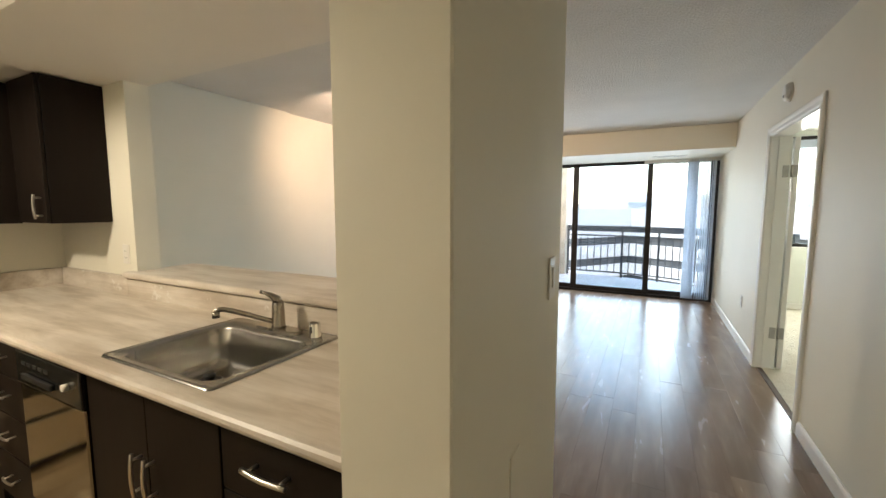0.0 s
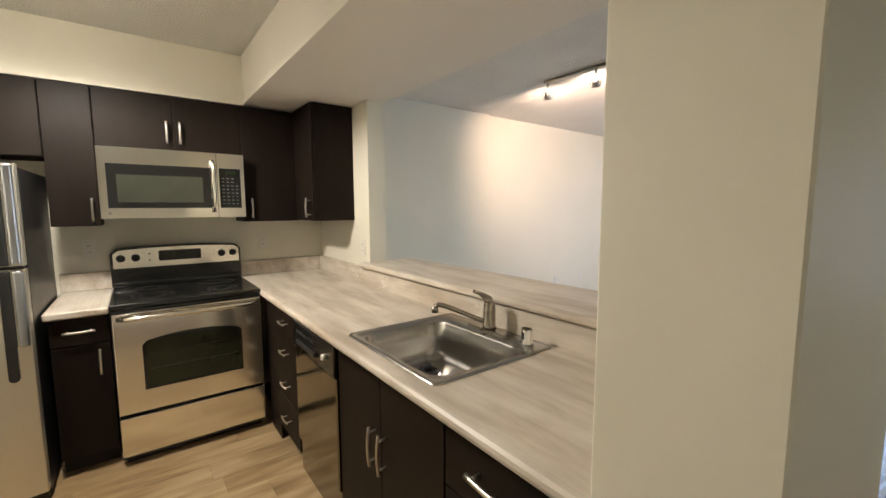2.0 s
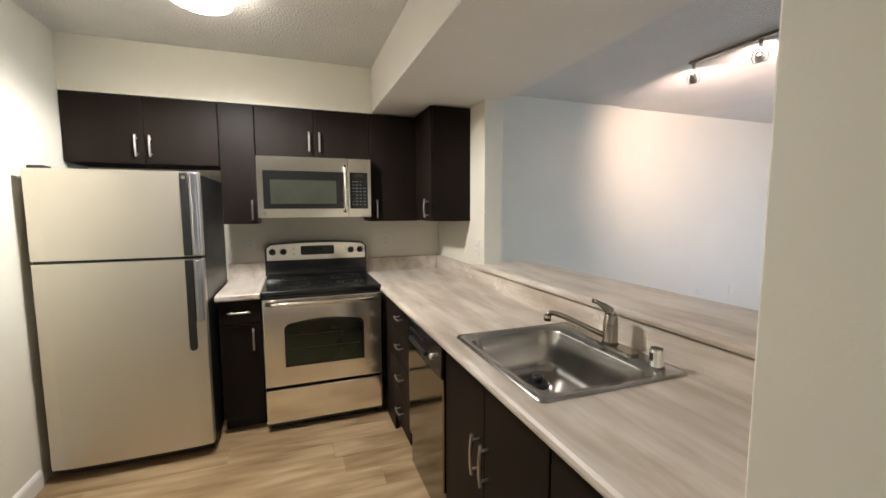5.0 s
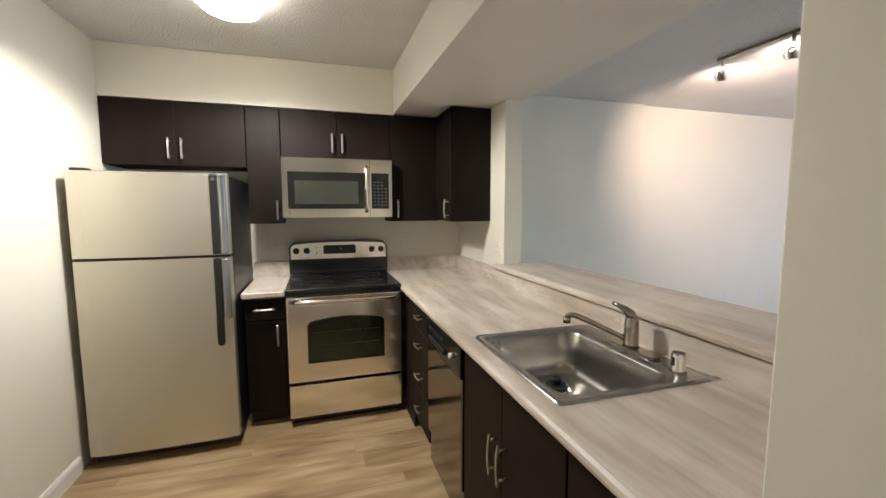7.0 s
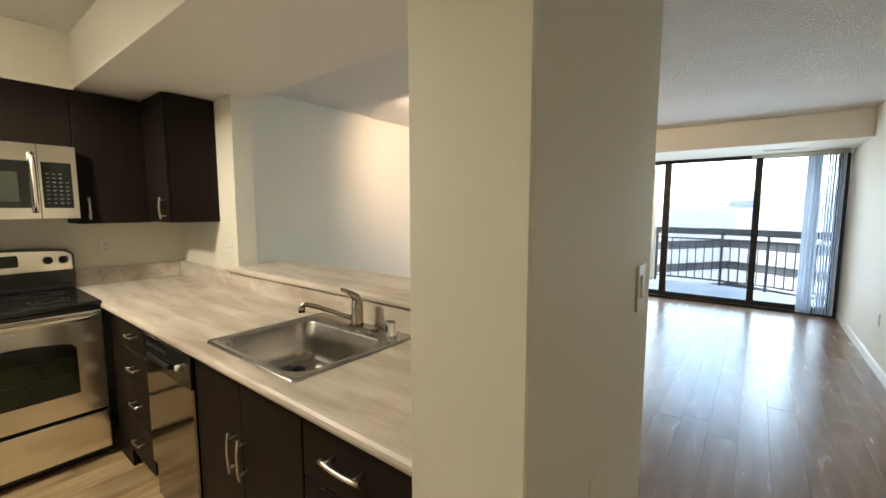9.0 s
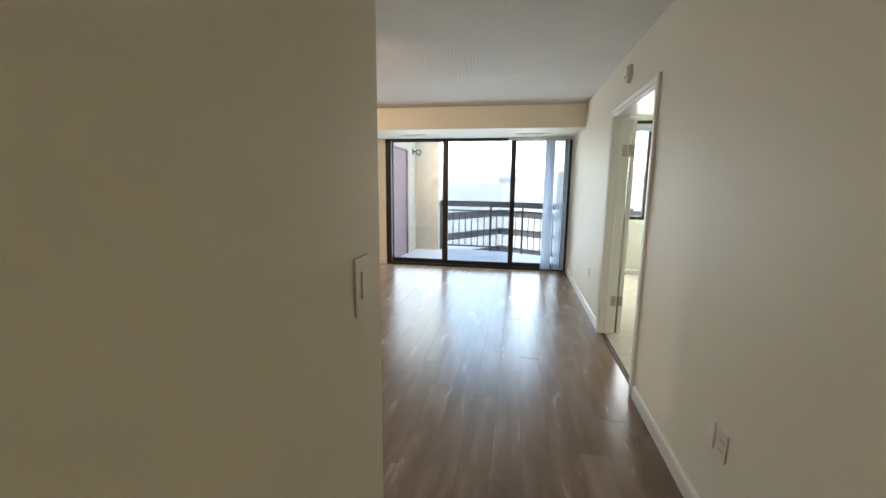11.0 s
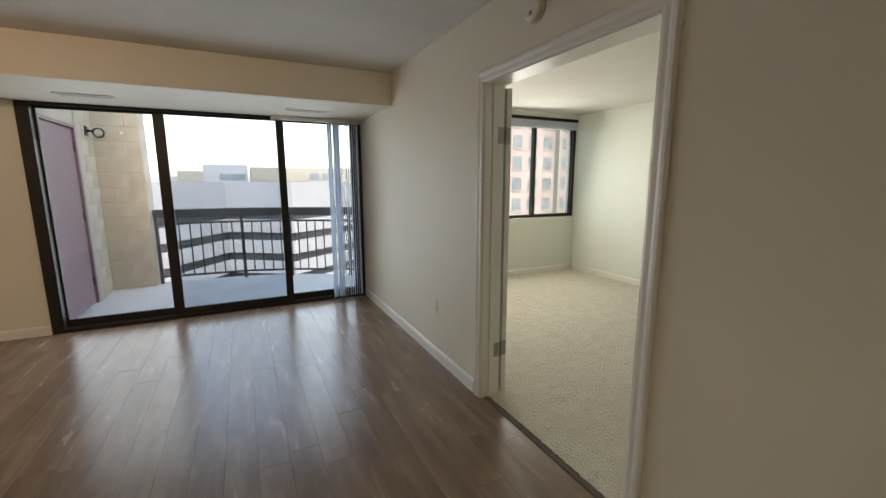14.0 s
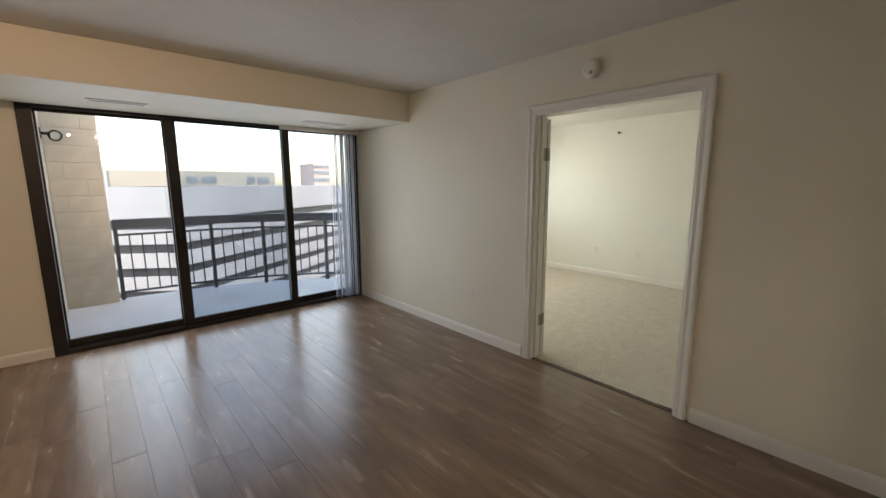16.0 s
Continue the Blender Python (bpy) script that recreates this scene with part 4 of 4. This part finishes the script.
# ---- sliding window ----
WX0, WX1, WZ = -2.03, 1.045, 2.163
wd = thing("window_1", "black-framed three-panel sliding glass door to the balcony", "sliding door")
tagged(wd, kind="structure")
bm = bmesh.new()
box(bm, WX0, WX0 + 0.095, YW - 0.012, YW + 0.13, 0.0, WZ)
box(bm, WX1 - 0.055, WX1, YW - 0.012, YW + 0.13, 0.0, WZ)
box(bm, WX0 + 0.095, WX1 - 0.055, YW - 0.012, YW + 0.13, 0.0, 0.035)
box(bm, WX0 + 0.095, WX1 - 0.055, YW - 0.012, YW + 0.13, WZ - 0.022, WZ)
part("window_frame", bm, DARKMETAL, wd)


def sash(x0, x1, y, l, r, glass=GLASS):
    s = part("sash", box(box(box(box(bmesh.new(), x0, x0 + l, y, y + 0.032, 0.036, WZ - 0.022, 0.002), x1 - r, x1, y, y + 0.032, 0.036, WZ - 0.022, 0.002), x0 + l, x1 - r, y, y + 0.032, 0.036, 0.105), x0 + l, x1 - r, y, y + 0.032, WZ - 0.045, WZ - 0.022), DARKMETAL, wd)
    g = part("pane", slab(x0 + l, x1 - r, y + 0.013, y + 0.019, 0.105, WZ - 0.045), glass, s)
    g.visible_shadow = False
    return s


sash(WX0 + 0.095, -0.985, YW + 0.075, 0.015, 0.06)
s2 = sash(-1.035, 0.180, YW + 0.020, 0.095, 0.080, SCREENED)
sash(0.105, WX1 - 0.055, YW + 0.075, 0.05, 0.045)
part("latch", slab(-0.995, -0.975, YW - 0.004, YW + 0.018, 0.98, 1.16, 0.004), DARKMETAL, s2)

# vertical blinds drawn to one side
vb = thing("vertical_blinds", "pale blue-white vertical blinds stacked at the window side", "blinds")
part("headrail", slab(0.05, 1.04, YW - 0.085, YW - 0.045, 2.120, 2.163, 0.003), PLATE, vb)
rnd = random.Random(3)
for k in range(13):
    x = 0.655 + k * 0.0275
    yaw = math.radians(68 + rnd.uniform(-14, 14))
    y = YW - 0.065 + rnd.uniform(-0.008, 0.008)
    bm = bmesh.new()
    rows = []
    for z in (0.035, 2.118):
        front_, back_ = [], []
        for j in range(7):
            u = (j / 6 - 0.5) * 0.088
            bow = 0.006 * (1 - (2 * j / 6 - 1) ** 2)
            for lst, dd in ((front_, 0.0006), (back_, -0.0006)):
                lst.append(bm.verts.new((x + u * math.cos(yaw) - (bow + dd) * math.sin(yaw), y + u * math.sin(yaw) + (bow + dd) * math.cos(yaw), z)))
        rows.append(front_ + back_[::-1])
    n = len(rows[0])
    for j in range(n):
        bm.faces.new((rows[0][j], rows[0][(j + 1) % n], rows[1][(j + 1) % n], rows[1][j]))
    for r_ in rows:
        bm.faces.new(r_)
    part("vane", bm, VANE, vb)

# ---- bedroom window ----
BZ0, BZ1 = 0.888, 2.396


def bedroom_window(name, x0, x1, mullion, label, blind_label):
    bw = thing(name, label, "window")
    tagged(bw, kind="structure")
    bm = bmesh.new()
    f = 0.045
    for a in ((x0, x0 + f, BZ0, BZ1), (x1 - f, x1, BZ0, BZ1), (x0 + f, x1 - f, BZ0, BZ0 + f), (x0 + f, x1 - f, BZ1 - f, BZ1), (mullion, mullion + 0.05, BZ0 + f, BZ1 - f)):
        box(bm, a[0], a[1], 7.735, 7.80, a[2], a[3])
    part("window_frame", bm, DARKMETAL, bw)
    for a, b in ((x0 + f, mullion), (mullion + 0.05, x1 - f)):
        g = part("pane", slab(a, b, 7.765, 7.771, BZ0 + f, BZ1 - f), GLASS, bw)
        g.visible_shadow = False
    bl = thing("blind", blind_label, "blind", "bedroom blinds")
    part("headrail", slab(x0 + 0.005, x1 - 0.005, 7.69, 7.73, 2.355, 2.395, 0.003), DARKMETAL, bl)
    for k in range(8):
        part("slat", slab(x0 + 0.01, x1 - 0.01, 7.694, 7.732, 2.26 + k * 0.0115, 2.267 + k * 0.0115), VANE, bl)
    part("bottom_rail", slab(x0 + 0.007, x1 - 0.007, 7.692, 7.733, 2.238, 2.256, 0.003), VANE, bl)


bedroom_window("window_2", 2.955, 4.555, 3.72, "black-framed two-pane bedroom window", "raised mini blind stacked at the wide window head")
bedroom_window("window_3", XR + 0.14, 2.215, 1.66, "narrower black-framed bedroom window beside the column", "raised mini blind stacked at the narrow window head")
structure("bedroom_wall_north_pier", slab(2.217, 2.265, 7.70, 7.9, 0.885, 2.40), BEDWALL)

# ---- carpet ----
structure("bedroom_floor", slab(XR + 0.03, BX, BY0, 7.9, -0.12, -0.004), JOINT)
bm = bmesh.new()
NX, NY = 190, 300
cx0, cx1, cy0, cy1 = XR + 0.056, BX, BY0, 7.70
grid = [[bm.verts.new((cx0 + (cx1 - cx0) * i / NX, cy0 + (cy1 - cy0) * j / NY, 0.008 + random.uniform(-0.0035, 0.0035))) for i in range(NX + 1)] for j in range(NY + 1)]
for j in range(NY):
    for i in range(NX):
        bm.faces.new((grid[j][i], grid[j][i + 1], grid[j + 1][i + 1], grid[j + 1][i]))
for f in bm.faces:
    f.smooth = True
structure("carpet", bm, CARPET, "cream plush bedroom carpet")
# ---- balcony ----
BZ = -0.03
rim = [(-2.6, YW + 0.13), (2.3, YW + 0.13), (2.1, 8.0), (1.55, 8.8), (1.17, 9.10), (0.34, 9.52), (-0.33, 9.72), (-1.40, 9.80), (-2.6, 9.80)]
structure("balcony_floor", prism(bmesh.new(), rim, 'z', BZ - 0.2, BZ), CONCRETE, "pale concrete balcony slab")
ws = structure("storage_wall", slab(-2.45, -2.06, YW + 0.2, 9.60, BZ, 2.9), BLOCK)
structure("balcony_pier", slab(-2.05, -1.475, 9.60, 10.0, BZ, 2.9, 0.008), BLOCK)
structure("storage_wall_return", slab(-2.06, -1.99, 8.99, 9.598, BZ, 2.9, 0.006), BLOCK)
structure("storage_wall_near", slab(-2.06, -1.995, YW + 0.201, 7.99, BZ, 2.9, 0.006), BLOCK)
structure("storage_wall_head", slab(-2.06, -1.995, 7.99, 8.99, 2.10, 2.9, 0.006), BLOCK)
structure("balcony_ceiling_edge", slab(-2.45, -1.47, YW + 0.201, 10.0, 2.9, 3.0), CONCRETE)
sd = thing("door_2", "mauve painted metal storage door on the balcony", "door")
part("leaf", slab(-2.045, -2.012, 8.03, 8.945, BZ + 0.015, 2.06, 0.003), MAUVE, sd)
fm = bmesh.new()
box(fm, -2.05, -1.985, 7.985, 8.025, BZ, 2.10)
box(fm, -2.05, -1.985, 8.95, 8.99, BZ, 2.10)
box(fm, -2.05, -1.985, 8.025, 8.95, 2.065, 2.10)
part("door_frame", fm, MAUVE, sd)
for z in (0.25, 1.05, 1.85):
    part("hinge", rod((-2.005, 8.943, z - 0.05), (-2.005, 8.943, z + 0.05), 0.009, 10), DARKMETAL, sd)
BLK = {}


def block_piece(parent, x, y, z, lx, ly):
    """One painted concrete block, shared mesh by size."""
    key = (round(lx, 3), round(ly, 3))
    if key not in BLK:
        BLK[key] = mesh_of("block", slab(0, lx, 0, ly, 0, 0.190, 0.003, 1), BLOCK)
    ob = new("block", BLK[key])
    ob.parent = parent
    ob.location = (x, y, z)


for k in range(14):
    z = BZ + 0.004 + 0.2 * k
    cut = 0.39 if k % 2 else 0.19
    ret, pier = bpy.data.objects["storage_wall_return"], bpy.data.objects["balcony_pier"]
    block_piece(ret, -1.9895, 9.0, z, 0.006, cut)
    block_piece(ret, -1.9895, 9.01 + cut, z, 0.006, 0.588 - cut)
    block_piece(pier, -1.98, 9.594, z, cut - 0.06, 0.006)
    block_piece(pier, -1.98 + cut - 0.05, 9.594, z, 0.548 - cut, 0.006)
sc = thing("wall_sconce", "dark square balcony wall light with clear globe", "wall light")
part("back_plate", slab(-1.99, -1.975, 9.30, 9.42, 2.02, 2.14, 0.004), DARKMETAL, sc)
part("arm", rod((-1.976, 9.36, 2.08), (-1.90, 9.36, 2.08), 0.016, 12), DARKMETAL, sc)
gb = bmesh.new()
bmesh.ops.create_uvsphere(gb, u_segments=20, v_segments=12, radius=0.065, matrix=Matrix.Translation((-1.86, 9.36, 2.06)))
for f in gb.faces:
    f.smooth = True
part("globe", gb, GLASS, sc, "clear glass globe")

# railing on a line that bends round the slab
rl = thing("balcony_railing", "dark painted metal railing with flat cap and pickets", "railing")
RAIL = [Vector(p) for p in ((-1.43, 9.70), (-0.33, 9.62), (0.34, 9.42), (1.17, 9.00), (1.75, 8.3), (2.05, 7.95))]


def bar_between(a, b, w, z0, z1, name, mat=RAILPAINT):
    d = (b - a).normalized()
    nrm = Vector((-d.y, d.x)) * (w / 2)
    bm = bmesh.new()
    prism(bm, [tuple(a + nrm), tuple(b + nrm), tuple(b - nrm), tuple(a - nrm)], 'z', z0, z1)
    return part(name, bm, mat, rl)


for a, b in zip(RAIL, RAIL[1:]):
    d = (b - a).normalized()
    bar_between(a - d * 0.02, b + d * 0.02, 0.10, 0.935, 1.055, "cap_rail")
    bar_between(a, b, 0.03, 0.835, 0.862, "rail")
    bar_between(a, b, 0.03, 0.06, 0.087, "rail")
    n = max(2, round((b - a).length / 0.135))
    for k in range(1, n):
        p = a + (b - a) * (k / n)
        bar_between(p - d * 0.008, p + d * 0.008, 0.016, 0.087, 0.835, "picket")
for p in RAIL:
    bar_between(p - Vector((0.022, 0)), p + Vector((0.022, 0)), 0.044, BZ, 0.935, "post")

# ---- what lies beyond ----
structure("ground", slab(-400, 400, 12, 800, -26.2, -26.0), ASPHALT)


def office_wing(a, b, depth, top, storeys, name, label, pitch=2.75, band=1.05):
    """Long block from a to b (seen face), with recessed ribbon windows on each storey."""
    o = thing(name, label, "building")
    a, b = Vector(a), Vector(b)
    d = (b - a)
    L = d.length
    d.normalize()
    nrm = Vector((-d.y, d.x))
    if nrm.y < 0:
        nrm = -nrm

    def wall(u0, u1, n0, n1, z0, z1, mat, nm, parent):
        p = [a + d * u0 + nrm * n0, a + d * u1 + nrm * n0, a + d * u1 + nrm * n1, a + d * u0 + nrm * n1]
        return part(nm, prism(bmesh.new(), [tuple(q) for q in p], 'z', z0, z1), mat, parent)
    wall(0, L, 0.5, depth, -26, top - 0.02, BAND, "core", o)
    z = top
    first = 3.8
    w = wall(0, L, 0.0, depth, z - first, z, BLDG, "parapet", o)
    z -= first
    for k in range(storeys):
        z0 = z - band
        win = wall(0.05, L - 0.05, 0.35, 0.49, z0, z, BAND, "window", o)
        z = z0
        z0 = z - (pitch - band)
        wall(0, L, 0.0, 0.6, z0, z, BLDG, "spandrel", o)
        z = z0
    return o


office_wing((-26, 30), (-2.3, 63.2), 18, 1.3, 7, "office_building", "white office wing with dark ribbon windows")
office_wing((-2.45, 63.3), (5.5, 58), 18, 1.3, 7, "office_building", "white office block with dark ribbon windows")
office_wing((5.35, 57.95), (62, 98), 18, 1.3, 7, "office_building", "long white office wing with dark ribbon windows")


def block(name, x0, x1, y0, y1, z0, z1, mat, label, openings=()):
    o = thing(name, label, "building")
    part("wall", slab(x0, x1, y0, y1, z0, z1), mat, o)
    for a, b, c_, d_ in openings:
        part("window", slab(a, b, y0 - 0.15, y0 + 0.05, c_, d_), FARGLASS, o)
    return o


block("penthouse", -5.3, 0.8, 74, 84, -1, 3.9, BLDG, "grey-white rooftop plant room with a dark louvre", ((-3.2, 0.5, 1.6, 2.5),))
block("penthouse", -8.6, -5.35, 74, 84, -1, 2.9, BLDG2, "tan rooftop block beside the plant room")
block("penthouse", -12.3, -8.65, 74, 84, -1, 2.1, BLDG, "low grey-white rooftop block")
block("penthouse", 1.5, 27, 86, 98, -1, 3.9, BLDG2, "long tan rooftop plant room with paired louvres", ((11.8, 13.6, 1.75, 2.9), (14.2, 16.6, 1.75, 2.9), (21.8, 23.2, 1.75, 2.9), (23.7, 25.8, 1.75, 2.9)))
block("tower", 39.5, 43.5, 96, 104, -20, 6.4, BRICKFAR, "distant tan tower with pale banded storeys", ((39.5, 43.5, 2.2, 3.0), (39.5, 43.5, 3.9, 4.6), (39.5, 43.5, 5.4, 5.9)))
# pink apartment block seen from the bedroom
ab = thing("apartment_building", "pinkish brick apartment block with rows of windows", "building")
AX0, AX1, AY, AZ = 24.3, 59.8, 45.0, 13.0
part("wall", slab(AX0, AX1, AY, AY + 3, -26, AZ), BRICKFAR, ab)
part("roof", slab(AX0 - 0.3, AX1 + 0.3, AY - 0.3, AY + 3.3, AZ, AZ + 0.6), BLDG2, ab)
for r_ in range(10):
    for k_ in range(14):
        x = AX0 + 1.2 + k_ * 2.4
        z = AZ - 2.4 - r_ * 2.6
        w = part("window", slab(x, x + 1.35, AY - 0.06, AY + 0.05, z, z + 1.6), FARGLASS, ab)
        part("sill", slab(x - 0.1, x + 1.45, AY - 0.14, AY, z - 0.14, z), BLDG2, w)
part("stair_tower", slab(AX0 + 12.7, AX0 + 13.1, AY - 0.8, AY, -26, AZ - 1), BLDG2, ab)

# ---- floor planks ----


def planks(parent, x0, x1, y0, y1, along, width, length, mat, z0, z1, holes=(), seed=1):
    r = random.Random(seed)
    cache = {}
    lo, hi, s0, s1 = (x0, x1, y0, y1) if along == 'y' else (y0, y1, x0, x1)
    n = round((hi - lo) / width)
    w = (hi - lo) / n
    g = 0.0003
    for i in range(n):
        a = lo + i * w
        s = s0 - r.uniform(0.05, length * 0.95)
        while s < s1:
            e0, e1 = max(s, s0), min(s + length, s1)
            s += length
            if e1 - e0 < 0.03:
                continue
            L = round(e1 - e0 - 2 * g, 3)
            me = cache.get(L)
            if me is None:
                bm = bmesh.new()
                if along == 'y':
                    pts = (0, w - 2 * g, 0, L)
                else:
                    pts = (0, L, 0, w - 2 * g)
                box(bm, *pts, z0, z1)
                tops = [e for e in bm.edges if all(v.co.z > z1 - 1e-5 for v in e.verts)]
                bmesh.ops.bevel(bm, geom=tops, offset=0.0006, segments=1, affect='EDGES')
                me = mesh_of("plank", bm, mat)
                cache[L] = me
            ob = new("plank", me)
            ob.parent = parent
            ob.location = (a + g, e0 + g, r.uniform(-0.0006, 0.0006)) if along == 'y' else (e0 + g, a + g, r.uniform(-0.0006, 0.0006))


KFLOOR = structure("floor_kitchen", slab(XL, -0.24, YK, 1.18, -0.0095, -0.006), JOINT, "light oak vinyl plank kitchen floor")
planks(FLOOR, XL, XR + 0.02, 1.80, YW - 0.012, 'y', 0.157, 1.22, PLANK, -0.009, 0.0, seed=4)
planks(FLOOR, -0.24, XR + 0.02, YK, 1.80, 'y', 0.157, 1.22, PLANK, -0.009, 0.0, seed=5)
planks(KFLOOR, XL, -0.242, YK, 1.18, 'y', 0.16, 1.22, LIGHTPLANK, -0.0055, 0.0, seed=6)
